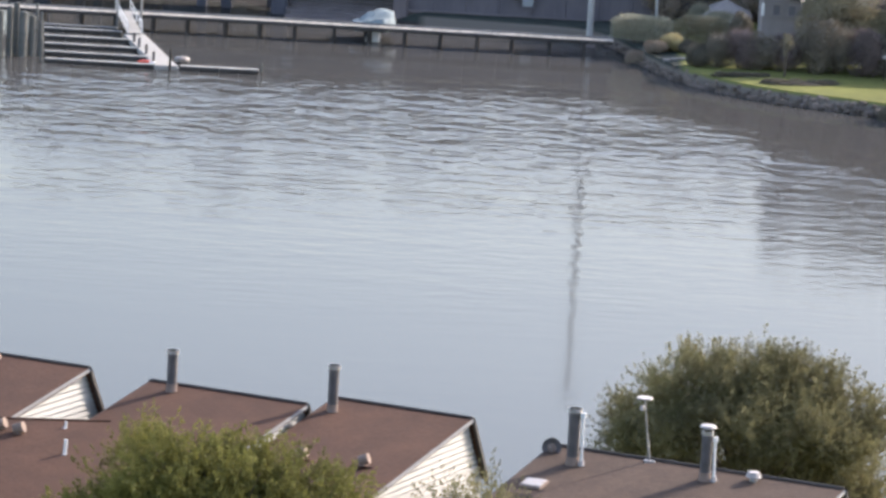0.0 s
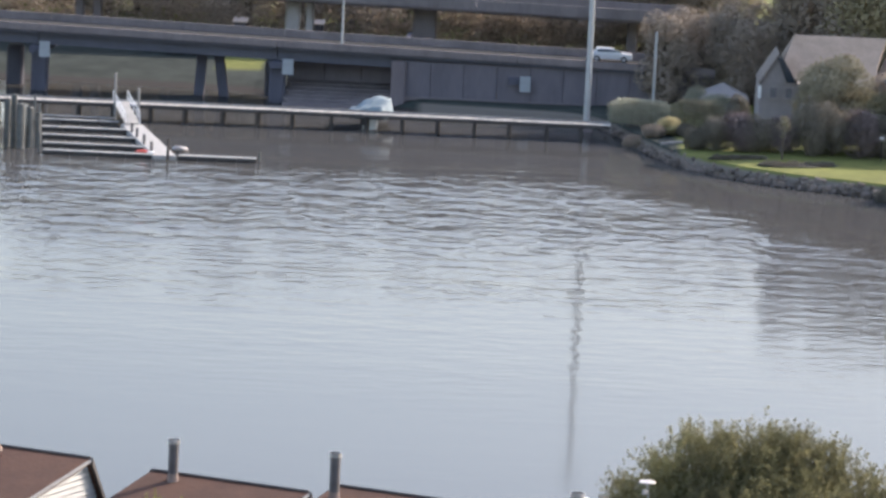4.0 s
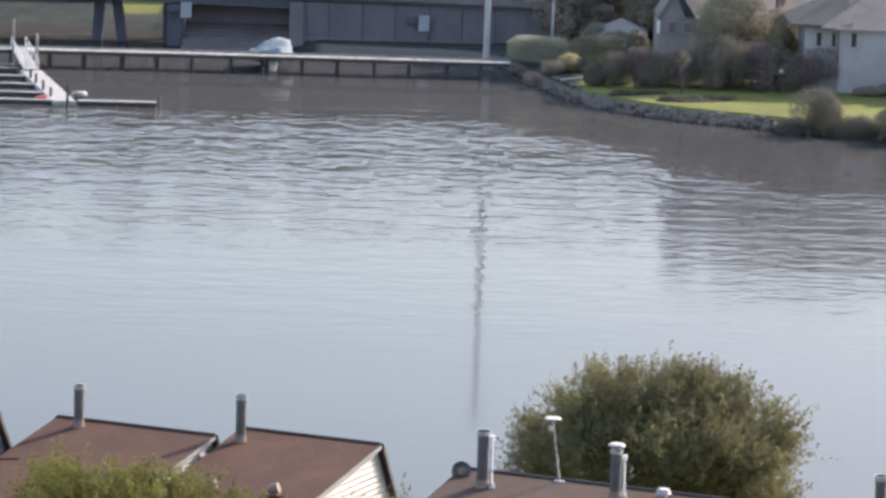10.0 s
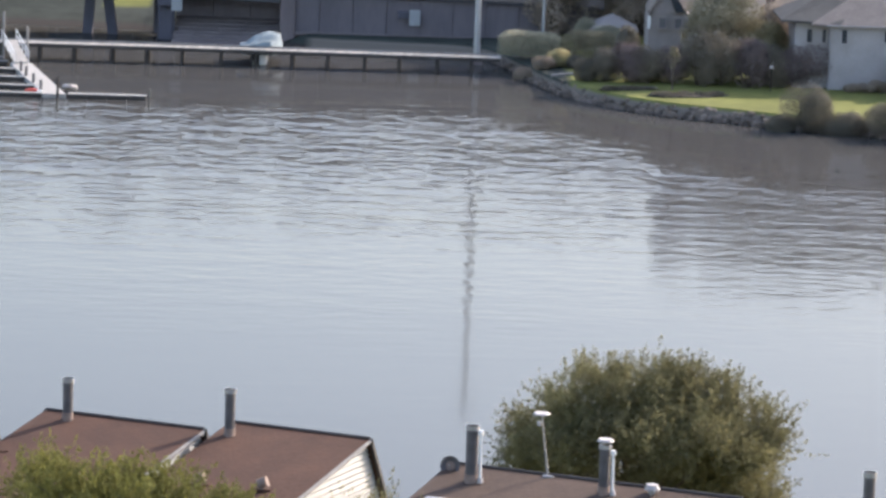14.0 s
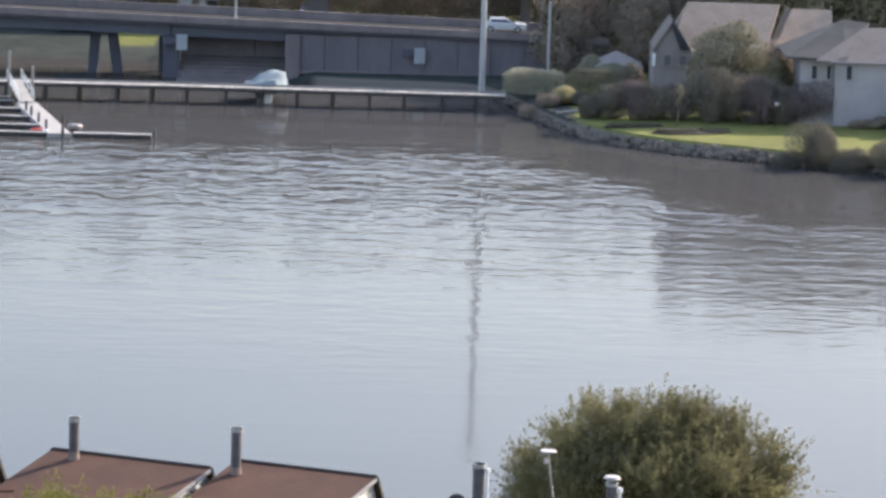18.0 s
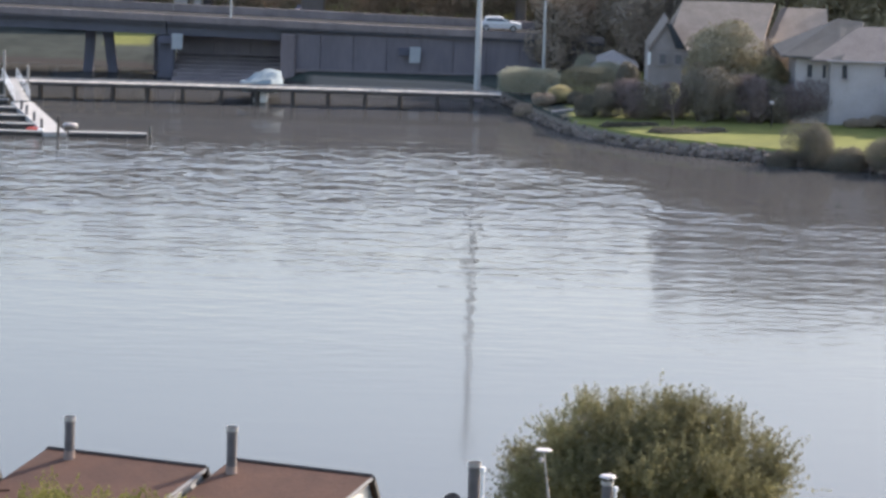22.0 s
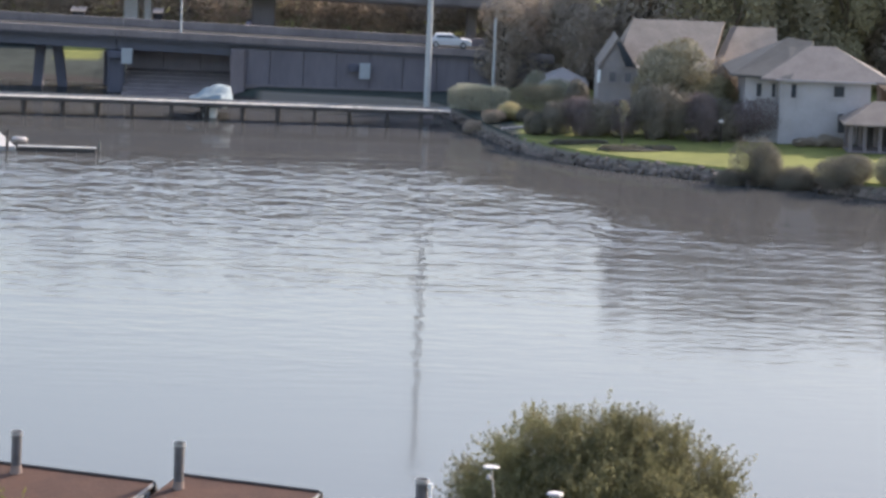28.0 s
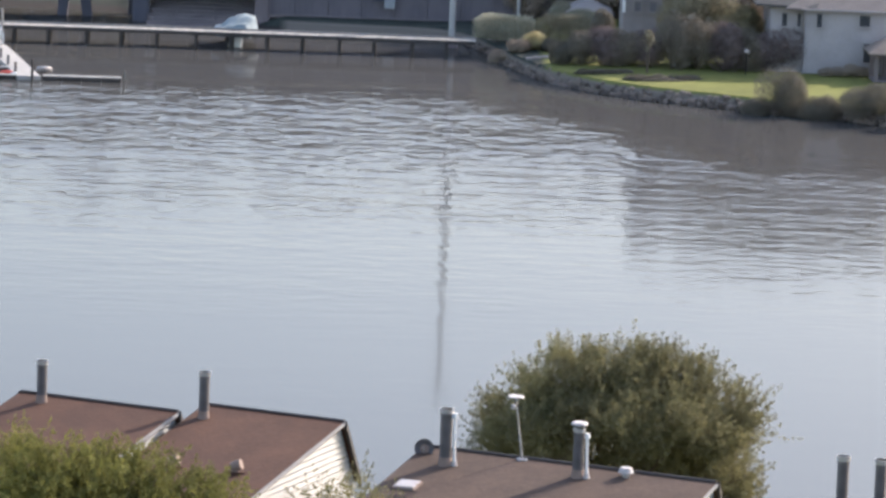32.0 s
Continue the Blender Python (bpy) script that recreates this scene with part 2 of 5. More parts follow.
def water_mat():
    m = bpy.data.materials.new("harbour_water")
    m.use_nodes = True
    nt = m.node_tree
    nt.nodes.remove(nt.nodes["Principled BSDF"])
    body = nt.nodes.new("ShaderNodeBsdfDiffuse")
    body.inputs["Color"].default_value = (0.042, 0.042, 0.041, 1)
    gloss = nt.nodes.new("ShaderNodeBsdfGlossy")
    gloss.inputs["Roughness"].default_value = 0.07
    fres = nt.nodes.new("ShaderNodeFresnel")
    fres.inputs["IOR"].default_value = 1.33
    tc = nt.nodes.new("ShaderNodeTexCoord")

    def nz(sx, sy, detail, rz=0.0):
        mp = nt.nodes.new("ShaderNodeMapping")
        mp.inputs["Scale"].default_value = (sx, sy, 1)
        mp.inputs["Rotation"].default_value = (0, 0, radians(rz))
        nt.links.new(tc.outputs["Object"], mp.inputs["Vector"])
        n = nt.nodes.new("ShaderNodeTexNoise")
        n.inputs["Scale"].default_value, n.inputs["Detail"].default_value = 1.0, detail
        nt.links.new(mp.outputs["Vector"], n.inputs["Vector"])
        return n.outputs["Fac"]

    def op(kind, a, c, d=None):
        n = nt.nodes.new("ShaderNodeMath")
        n.operation = kind
        for i, v in enumerate((a, c, d)):
            if v is None:
                continue
            if isinstance(v, float):
                n.inputs[i].default_value = v
            else:
                nt.links.new(v, n.inputs[i])
        return n.outputs[0]

    # long low swell with crests across the inlet, finer wind ripple, and large calm and ruffled patches
    swell = nz(0.09, 0.38, 2.0, 4)
    chop = nz(0.34, 0.30, 2.0, 20)
    ripple = nz(0.5, 0.85, 2.0, -8)
    patch = nz(0.02, 0.045, 2.0)
    sep = nt.nodes.new("ShaderNodeSeparateXYZ")
    nt.links.new(tc.outputs["Object"], sep.inputs[0])
    mr = nt.nodes.new("ShaderNodeMapRange")
    mr.inputs["From Min"].default_value, mr.inputs["From Max"].default_value = 222.0, 304.0
    mr.inputs["To Min"].default_value, mr.inputs["To Max"].default_value = 0.06, 1.0
    nt.links.new(sep.outputs["Y"], mr.inputs["Value"])
    lee = nt.nodes.new("ShaderNodeMapRange")
    lee.inputs["From Min"].default_value, lee.inputs["From Max"].default_value = 329.0, 342.0
    lee.inputs["To Min"].default_value, lee.inputs["To Max"].default_value = 1.0, 0.11
    calm = nt.nodes.new("ShaderNodeMapRange")
    calm.inputs["From Min"].default_value, calm.inputs["From Max"].default_value = 4.0, 27.0
    calm.inputs["To Min"].default_value, calm.inputs["To Max"].default_value = -7.0, 28.0
    nt.links.new(sep.outputs["X"], calm.inputs["Value"])
    nt.links.new(op("MULTIPLY_ADD", patch, 14.0, op("ADD", op("ADD", sep.outputs["Y"], -7.0), calm.outputs[0])), lee.inputs["Value"])
    band = nt.nodes.new("ShaderNodeMapRange")
    band.inputs["From Min"].default_value, band.inputs["From Max"].default_value = 285.0, 318.0
    nt.links.new(sep.outputs["Y"], band.inputs["Value"])
    amp = op("MULTIPLY", op("MULTIPLY", mr.outputs[0], lee.outputs[0]), op("MULTIPLY_ADD", patch, 1.6, 0.1))
    hgt = op("ADD", op("MULTIPLY", swell, 0.3), op("MULTIPLY", ripple, 0.25))
    hgt = op("ADD", hgt, op("MULTIPLY", op("MULTIPLY", chop, 1.1), band.outputs[0]))
    hgt = op("MULTIPLY", hgt, amp)
    bp = nt.nodes.new("ShaderNodeBump")
    bp.inputs["Strength"].default_value = 1.0
    bp.inputs["Distance"].default_value = 0.36
    nt.links.new(hgt, bp.inputs["Height"])
    for node in (body, gloss, fres):
        nt.links.new(bp.outputs["Normal"], node.inputs["Normal"])
    mx = nt.nodes.new("ShaderNodeMixShader")
    nt.links.new(op("MULTIPLY", fres.outputs[0], 0.52), mx.inputs[0])
    nt.links.new(body.outputs[0], mx.inputs[1])
    nt.links.new(gloss.outputs[0], mx.inputs[2])
    nt.links.new(mx.outputs[0], nt.nodes["Material Output"].inputs["Surface"])
    return m


def ground_mat():
    """Mown lawn on the house side, grey gravel and dry mud round the bridge darkened for the shade there, dark earth
    below the tide line.
    """
    m = mat("lawn_gravel_and_earth", (0.135, 0.14, 0.044), (0.092, 0.097, 0.032), 0.15, 0.95, bump=0.4, bscale=3, fine=0.25)
    nt = m.node_tree
    b = nt.nodes["Principled BSDF"]
    grass = b.inputs["Base Color"].links[0].from_socket
    b.inputs["Specular IOR Level"].default_value = 0.08
    geo = nt.nodes.new("ShaderNodeNewGeometry")
    sep = nt.nodes.new("ShaderNodeSeparateXYZ")
    nt.links.new(geo.outputs["Position"], sep.inputs[0])
    nz = nt.nodes.new("ShaderNodeTexNoise")
    nz.inputs["Scale"].default_value, nz.inputs["Detail"].default_value = 0.35, 5
    nt.links.new(geo.outputs["Position"], nz.inputs["Vector"])

    def zone(sock, a, c, wob=0.0):
        ad = nt.nodes.new("ShaderNodeMath")
        ad.operation = "MULTIPLY_ADD"
        ad.inputs[1].default_value = wob
        nt.links.new(nz.outputs["Fac"], ad.inputs[0])
        nt.links.new(sock, ad.inputs[2])
        mr = nt.nodes.new("ShaderNodeMapRange")
        mr.inputs["From Min"].default_value, mr.inputs["From Max"].default_value = a + wob * 0.5, c + wob * 0.5
        nt.links.new(ad.outputs[0], mr.inputs["Value"])
        return mr.outputs[0]

    def blend(fac, a, c):
        mx = nt.nodes.new("ShaderNodeMix")
        mx.data_type = "RGBA"
        nt.links.new(fac, mx.inputs[0])
        for slot, v in ((6, a), (7, c)):
            if isinstance(v, tuple):
                mx.inputs[slot].default_value = (*v, 1)
            else:
                nt.links.new(v, mx.inputs[slot])
        return mx.outputs[2]

    # gravel kept very dark: the bank's shade is put into its colour
    gravel = nt.nodes.new("ShaderNodeValToRGB")
    gravel.color_ramp.elements[0].color, gravel.color_ramp.elements[1].color = (0.02, 0.025, 0.022, 1), (0.034, 0.041, 0.036, 1)
    gravel.color_ramp.elements[0].position, gravel.color_ramp.elements[1].position = 0.35, 0.65
    nt.links.new(nz.outputs["Fac"], gravel.inputs["Fac"])
    verge = blend(zone(sep.outputs["Y"], 440.0, 446.0, 3.0), gravel.outputs["Color"], grass)
    # a rectangle of grass colour paints the sunlit patch on the dark bank
    sunlit_patch = nt.nodes.new("ShaderNodeMath")
    sunlit_patch.operation = "MULTIPLY"
    nt.links.new(zone(sep.outputs["X"], -37.2, -36.6, 0.5), sunlit_patch.inputs[0])
    cut = nt.nodes.new("ShaderNodeMath")
    cut.operation = "MULTIPLY"
    nt.links.new(zone(sep.outputs["X"], -31.6, -32.2, 0.5), cut.inputs[0])
    nt.links.new(zone(sep.outputs["Y"], 415.5, 417.5, 1.2), cut.inputs[1])
    nt.links.new(cut.outputs[0], sunlit_patch.inputs[1])
    verge = blend(sunlit_patch.outputs[0], verge, grass)
    c = blend(zone(sep.outputs["X"], 11.2, 12.0, 0.8), verge, grass)
    c = blend(zone(sep.outputs["Y"], 250.0, 240.0, 2.0), c, grass)
    c = blend(zone(sep.outputs["Z"], 0.25, 0.45, 0.2), (0.03, 0.027, 0.026), c)
    c = blend(zone(sep.outputs["X"], -14.5, -13.5), c, blend(zone(sep.outputs["Z"], 0.85, 1.05, 0.2), (0.12, 0.105, 0.09), c))
    nt.links.new(c, b.inputs["Base Color"])
    return m


WATER, GROUND = water_mat(), ground_mat()


# ---- mesh tools ----
class Mesh:
    """Collects vertices and faces of one part."""

    def __init__(self):
        self.v, self.f = [], []

    def add(self, verts, faces):
        o = len(self.v)
        self.v += [tuple(p) for p in verts]
        self.f += [tuple(i + o for i in q) for q in faces]
        return self

    def box(self, c, s, rz=0.0, ch=0.0, tilt=None):
        """A box of size s round c, with chamfered upright edges and top."""
        hx, hy, hz = s[0] / 2, s[1] / 2, s[2] / 2
        ch = min(ch, hx * 0.6, hy * 0.6, hz * 0.6)
        if ch <= 0:
            vs = [(x, y, z) for z in (-hz, hz) for x, y in ((-hx, -hy), (hx, -hy), (hx, hy), (-hx, hy))]
            n = 4
            fs = [(3, 2, 1, 0), (4, 5, 6, 7)] + [(i, (i + 1) % 4, 4 + (i + 1) % 4, 4 + i) for i in range(4)]
        else:
            ring = [(-hx + ch, -hy), (hx - ch, -hy), (hx, -hy + ch), (hx, hy - ch), (hx - ch, hy), (-hx + ch, hy), (-hx, hy - ch), (-hx, -hy + ch)]
            k = [(x * (1 - ch / hx), y * (1 - ch / hy)) for x, y in ring]
            vs = [(x, y, -hz) for x, y in ring] + [(x, y, hz - ch) for x, y in ring] + [(x, y, hz) for x, y in k]
            fs = [tuple(range(7, -1, -1)), tuple(range(16, 24))]
            fs += [(i, (i + 1) % 8, 8 + (i + 1) % 8, 8 + i) for i in range(8)]
            fs += [(8 + i, 8 + (i + 1) % 8, 16 + (i + 1) % 8, 16 + i) for i in range(8)]
        m = tilt or Matrix.Rotation(rz, 3, "Z")
        return self.add([m @ Vector(p) + Vector(c) for p in vs], fs)

    def cyl(self, a, b, r0, r1=None, n=10, cap=True):
        a, b = Vector(a), Vector(b)
        r1 = r0 if r1 is None else r1
        w = (b - a).normalized()
        u = w.orthogonal().normalized()
        v = w.cross(u)
        vs = [p + (u * math.cos(t) + v * math.sin(t)) * r for p, r in ((a, r0), (b, r1)) for t in [2 * math.pi * i / n for i in range(n)]]
        fs = [(i, (i + 1) % n, n + (i + 1) % n, n + i) for i in range(n)]
        if cap:
            fs += [tuple(range(n - 1, -1, -1)), tuple(range(n, 2 * n))]
        return self.add(vs, fs)

    def slab(self, poly, t):
        """A polygon given a thickness along the vector t."""
        n = len(poly)
        t = Vector(t)
        vs = [Vector(p) for p in poly] + [Vector(p) + t for p in poly]
        fs = [tuple(range(n - 1, -1, -1)), tuple(range(n, 2 * n))] + [(i, (i + 1) % n, n + (i + 1) % n, n + i) for i in range(n)]
        return self.add(vs, fs)

    def make(self, name, material, parent=None, label="", smooth=False):
        me = bpy.data.meshes.new(name)
        me.from_pydata(self.v, [], self.f)
        me.materials.append(material)
        if smooth:
            me.polygons.foreach_set("use_smooth", [True] * len(me.polygons))
        bm = bmesh.new()
        bm.from_mesh(me)
        bmesh.ops.recalc_face_normals(bm, faces=bm.faces)
        bm.to_mesh(me)
        bm.free()
        ob = new(name, me)
        if parent:
            ob.parent = parent
        if label:
            ob["label"] = label
        return ob


def thing(name, at, label, category, group="", rz=0.0, kind=""):
    e = new(name)
    e.empty_display_size = 0.3
    e.matrix_world = pose(*at, 0, 0, rz)
    return tagged(e, label, category, group, kind)


def share(ob, parent, m):
    """Another piece on the same mesh."""
    c = bpy.data.objects.new(ob.name.split(".")[0], ob.data)
    scene.collection.objects.link(c)
    c.parent = parent
    c.matrix_local = m
    return c


# ---- ground and water ----
SHORE_X = [-3500, -400, -120, -60, -44, -32, -27, -22, -15.0, -13.0, 1, 4.5, 6.1, 8.7, 11.4, 16.2, 20.6, 25.4, 30, 36, 42.2, 60, 120, 400, 3500]
SHORE_Y = [440, 424, 411, 408, 407.5, 406, 399, 394.5, 394, 393.5, 391.5, 388, 381.5, 368.9, 358.6, 350.2, 345.8, 343, 340.2, 338.2, 332.3, 322, 296, 240, 230]
_sx = np.arange(-500, 500, 0.25)
_sy = np.convolve(np.interp(_sx, SHORE_X, SHORE_Y), np.hanning(13) / np.hanning(13).sum(), "same")
_sy[:20], _sy[-20:] = np.interp(_sx[:20], SHORE_X, SHORE_Y), np.interp(_sx[-20:], SHORE_X, SHORE_Y)


def shore(x):
    x = np.asarray(x, float)
    return np.where(abs(x) < 480, np.interp(x, _sx, _sy), np.interp(x, SHORE_X, SHORE_Y))


def far_z(x, s):
    """Height of the far bank s metres behind the water's edge."""
    soft = np.interp(x, [-17, -14], [1.0, 0.0])
    low = np.interp(s, [-60, -12, -1.2, 0.0, 6, 16, 30, 60, 120, 300, 1200], [-4, -3, -0.4, -0.05, 0.9, 2.0, 2.2, 2.8, 5, 12, 30])
    return soft * low + (1 - soft) * np.interp(s, [-60, -12, -1.2, 0.0, 0.5, 1.1, 14, 30, 60, 120, 300, 1200], [-4, -3, -1.2, -0.15, 0.75, 1.2, 1.5, 1.9, 2.6, 3.5, 6, 12])


def near_z(y):
    return np.interp(y, [-600, -300, -40, 20, 92, 120, 166, 182, 200, 240], [70, 60, 40, 29, 13.2, 12.2, 1.2, -1.5, -4, -4])


def ground_z(x, y):
    return float(far_z(x, y - shore(x)) if y > 215 else near_z(y))


def axis(*spans):
    out = []
    for a, b, st in spans:
        out += list(np.arange(a, b, st))
    return np.array(out)


gx = np.concatenate([[-3500, -1800, -900, -450, -250], axis((-160, -80, 8), (-80, 75, 1.0), (75, 160, 8)), [160, 250, 450, 900, 1800, 3500]])
ny_ = np.concatenate([[-600, -300, -150], axis((-80, 60, 20), (60, 216, 4))])
fs_ = np.array([-8, -4, -1.2, -0.4, 0, 0.25, 0.5, 0.8, 1.1, 1.6, 2.5, 4, 6, 9, 14, 20, 30, 45, 60, 90, 150, 300, 1000, 3500])
rows_y = [np.full(len(gx), y) for y in ny_] + [shore(gx) + q for q in fs_]
rows_z = [np.full(len(gx), float(near_z(y))) for y in ny_] + [far_z(gx, np.full(len(gx), q)) for q in fs_]
nx, ny = len(gx), len(rows_y)
verts = np.stack([np.tile(gx, (ny, 1)), np.array(rows_y), np.array(rows_z)], -1).reshape(-1, 3)
idx = np.arange(nx * ny).reshape(ny, nx)
faces = np.stack([idx[:-1, :-1], idx[:-1, 1:], idx[1:, 1:], idx[1:, :-1]], -1).reshape(-1, 4)
gm = bpy.data.meshes.new("ground")
gm.from_pydata(verts.tolist(), [], faces.tolist())
gm.materials.append(GROUND)
tagged(new("ground", gm), "banks of grey gravel and a mown green shoreline lawn", "ground", kind="structure")

wm = Mesh().add([(-3000, 120, 0), (3000, 120, 0), (3000, 900, 0), (-3000, 900, 0)], [(0, 1, 2, 3)])
tagged(wm.make("water", WATER), "calm rippled grey-blue harbour water mirroring the sky", "water", kind="structure")


# ---- plants ----
def leaves(blobs, n, size, seed, rough=0.22, shell=0.55, lay=False):
    """Many small bent leaf sprays spread through and over a set of ellipsoids, thinner inside."""
    n, size = int(n * 2.8), size * 0.62
    rng = np.random.default_rng(seed)
    w = np.array([b[3] * b[4] * b[5] for b in blobs]) ** 0.67
    pick = rng.choice(len(blobs), n, p=w / w.sum())
    B = np.array(blobs)[pick]
    d = rng.normal(size=(n, 3))
    d /= np.linalg.norm(d, axis=1, keepdims=True)
    r = shell + (1 - shell) * rng.random(n) ** 0.6 + rng.normal(size=n) * rough * 0.4
    c = B[:, :3] + d * r[:, None] * B[:, 3:6]
    out = d + rng.normal(size=(n, 3)) * 0.7 + [0, 0, 0.35]
    out /= np.linalg.norm(out, axis=1, keepdims=True)
    if lay:
        out = np.cross(d + rng.normal(size=(n, 3)) * 0.35, rng.normal(size=(n, 3)))
        out /= np.linalg.norm(out, axis=1, keepdims=True)
    sd = np.cross(out, d + rng.normal(size=(n, 3)) * 0.35 if lay else rng.normal(size=(n, 3)))
    sd /= np.linalg.norm(sd, axis=1, keepdims=True)
    s = size * (0.5 + rng.random(n))[:, None]
    up = np.cross(sd, out)
    p0, p1, p2, p3 = c - out * s * 0.5, c + sd * s * 0.42 + up * s * 0.15, c + out * s * 0.9, c - sd * s * 0.42 + up * s * 0.15
    v = np.stack([p0, p1, p2, p3], 1).reshape(-1, 3)
    i = np.arange(n) * 4
    f = np.concatenate([np.stack([i, i + 1, i + 2], 1), np.stack([i, i + 2, i + 3], 1)])
    return v, f


def crown_blobs(rng, w, d, z0, z1, n):
    """Uneven lobes filling an egg-shaped crown."""
    out = []
    for _ in range(n):
        a, rr, h = rng.random() * 6.283, math.sqrt(rng.random()), rng.random()
        k = math.sin(math.pi * (0.18 + 0.74 * h)) ** 0.7
        x, y = math.cos(a) * rr * 0.36 * w * k, math.sin(a) * rr * 0.36 * d * k
        s = 0.16 + 0.12 * rng.random()
        out.append((x, y, z0 + (z1 - z0) * (0.12 + 0.74 * h), w * s, d * s, (z1 - z0) * s * 0.85))
    return out


def crown_part(name, v, f, material, parent, label=""):
    me = bpy.data.meshes.new(name)
    me.from_pydata(v.tolist(), [], f.tolist())
    me.materials.append(material)
    ob = new(name, me)
    ob.parent = parent
    if label:
        ob["label"] = label
    return ob


def tree(at, w, h, material, label, n=2500, size=0.4, seed=1, clear=0.18, lobes=14, name="tree", category="tree", group="", blobs=None, d=None):
    t = thing(name, at, label, category, group)
    rng = np.random.default_rng(seed)
    tr = Mesh()
    r = max(0.06, h * 0.022)
    tr.cyl((0, 0, -0.6), (w * 0.02, 0, h * 0.35), r * 1.3, r, 9).cyl((w * 0.02, 0, h * 0.34), (0, w * 0.02, h * 0.8), r, r * 0.35, 8)
    for k in range(7):
        a = rng.random() * 6.283
        z0 = h * (0.2 + 0.07 * k)
        ln = w * (0.24 + 0.12 * rng.random())
        tr.cyl((0, 0, z0), (math.cos(a) * ln, math.sin(a) * ln, z0 + h * 0.2), r * 0.5, r * 0.12, 6)
    tr.make("trunk", BARK, t)
    bl = blobs or crown_blobs(rng, w, d or w, h * clear, h, lobes)
    v, f = leaves(bl, n, size, seed, 0.15, 0.8, True)
    crown_part("crown", v, f, material, t)
    return t


def shrub(at, w, h, material, label, n=900, size=0.28, seed=1, d=None, name="shrub", group=""):
    t = thing(name, at, label, "shrub", group)
    rng = np.random.default_rng(seed)
    st = Mesh()
    for k in range(5):
        a = k * 1.3 + rng.random()
        st.cyl((0, 0, -0.3), (math.cos(a) * w * 0.25, math.sin(a) * w * 0.25, h * 0.6), 0.05, 0.02, 5)
    st.make("stem", BARK, t)
    d = d or w
    bl = [(rng.uniform(-0.24, 0.24) * w, rng.uniform(-0.24, 0.24) * d, h * rng.uniform(0.28, 0.6), w * 0.27, d * 0.27, h * 0.34) for _ in range(9)]
    v, f = leaves(bl, n * 2, size * 0.65, seed, 0.15, 0.8, True)
    v[:, 2] = np.maximum(v[:, 2], -0.1)
    crown_part("foliage", v, f, material, t)
    return t


# ---- near houses ----
U = Vector((-0.920, 0.392, 0)).normalized()      # along the ridges, towards their far end
D = Vector((-0.392, -0.920, 0)).normalized()     # down the broad front slope
UP = Vector((0, 0, 1))


def siding_gable(parent, apex, run1, drop1, run2, drop2, base, out):
    """Lap boards on a saltbox gable: apex, front run and drop, rear run and drop, down to base; out: outward."""
    apex = Vector(apex)
    step, gap, z = 0.18, 0.045, 0.07
    while z < base:
        zz = z + step - gap
        a1 = min(zz / drop1, 1.0) * run1 if drop1 else run1
        a2 = min(zz / drop2, 1.0) * run2
        if a1 + a2 > 0.25:
            c0, c1 = apex + D * a1 - UP * zz, apex - D * a2 - UP * zz
            b = Mesh()
            t1, t0 = out * 0.085, out * 0.04
            a1t, a2t = min(z / drop1, 1.0) * run1, min(z / drop2, 1.0) * run2
            e0, e1 = apex + D * a1t - UP * z, apex - D * a2t - UP * z
            b.add([c0, c1, e1, e0, c0 + t1, c1 + t1, e1 + t0, e0 + t0], [(0, 3, 2, 1), (4, 5, 6, 7), (0, 1, 5, 4), (1, 2, 6, 5), (2, 3, 7, 6), (3, 0, 4, 7)])
            b.make("board", SIDING, parent)
        z += step


def townhouse(ridge_right, length, run1, drop1, run2, drop2, roof, label, base=6.5, boards=2.4):
    t = thing("townhouse", (0, 0, 0), label, "house", "row of townhouses")
    R = Vector(ridge_right)
    L = R + U * length
    th = 0.16
    ov = 0.18
    Ro, Lo = R - U * ov, L + U * ov
    f1 = D * (run1 + 0.3) - UP * (drop1 * (run1 + 0.3) / run1)
    f2 = -D * (run2 + 0.12) - UP * (drop2 * (run2 + 0.12) / run2)
    roof_p = Mesh().slab([Ro, Lo, Lo + f1, Ro + f1], UP * -th)
    roof_p.make("roof", roof, t)
    Mesh().slab([Ro, Lo, Lo + f2, Ro + f2], -D * -0.1 - UP * 0.06).make("rear_roof", roof, t)
    # dark ridge cap and edge boards
    Mesh().cyl(Ro + UP * 0.02, Lo + UP * 0.02, 0.045, n=8).make("ridge_cap", FASCIA, t)
    for e in (Ro, Lo):
        o = -U if e is Ro else U
        Mesh().slab([e + UP * 0.015, e + f2 + UP * 0.015, e + f2 - UP * 0.2, e - UP * 0.2], o * 0.09).make("rear_barge_board", FASCIA, t)
        Mesh().slab([e - UP * 0.02, e + f1 - UP * 0.02, e + f1 - UP * 0.1, e - UP * 0.1], o * 0.05).make("front_barge_board", BACKING if e is Ro else FASCIA, t)
    # body of the house below the roof
    a, b2 = D * run1 - UP * (drop1 + th), -D * run2 - UP * (drop2 + th)
    Rw, Lw = R - UP * th, L - UP * th
    zb = R.z - base
    body = Mesh()
    foot = lambda p: Vector((p.x, p.y, zb))
    v = [Rw, R + a, foot(R + a), foot(R + b2), R + b2, Lw, L + a, foot(L + a), foot(L + b2), L + b2]
    body.add(v, [(0, 1, 2, 3, 4), (5, 9, 8, 7, 6), (1, 6, 7, 2), (4, 3, 8, 9), (0, 4, 9, 5), (0, 5, 6, 1), (2, 7, 8, 3)])
    body.make("wall", BACKING, t)
    siding_gable(t, Rw - U * 0.005, run1, drop1, run2, drop2, boards, -U)
    return t


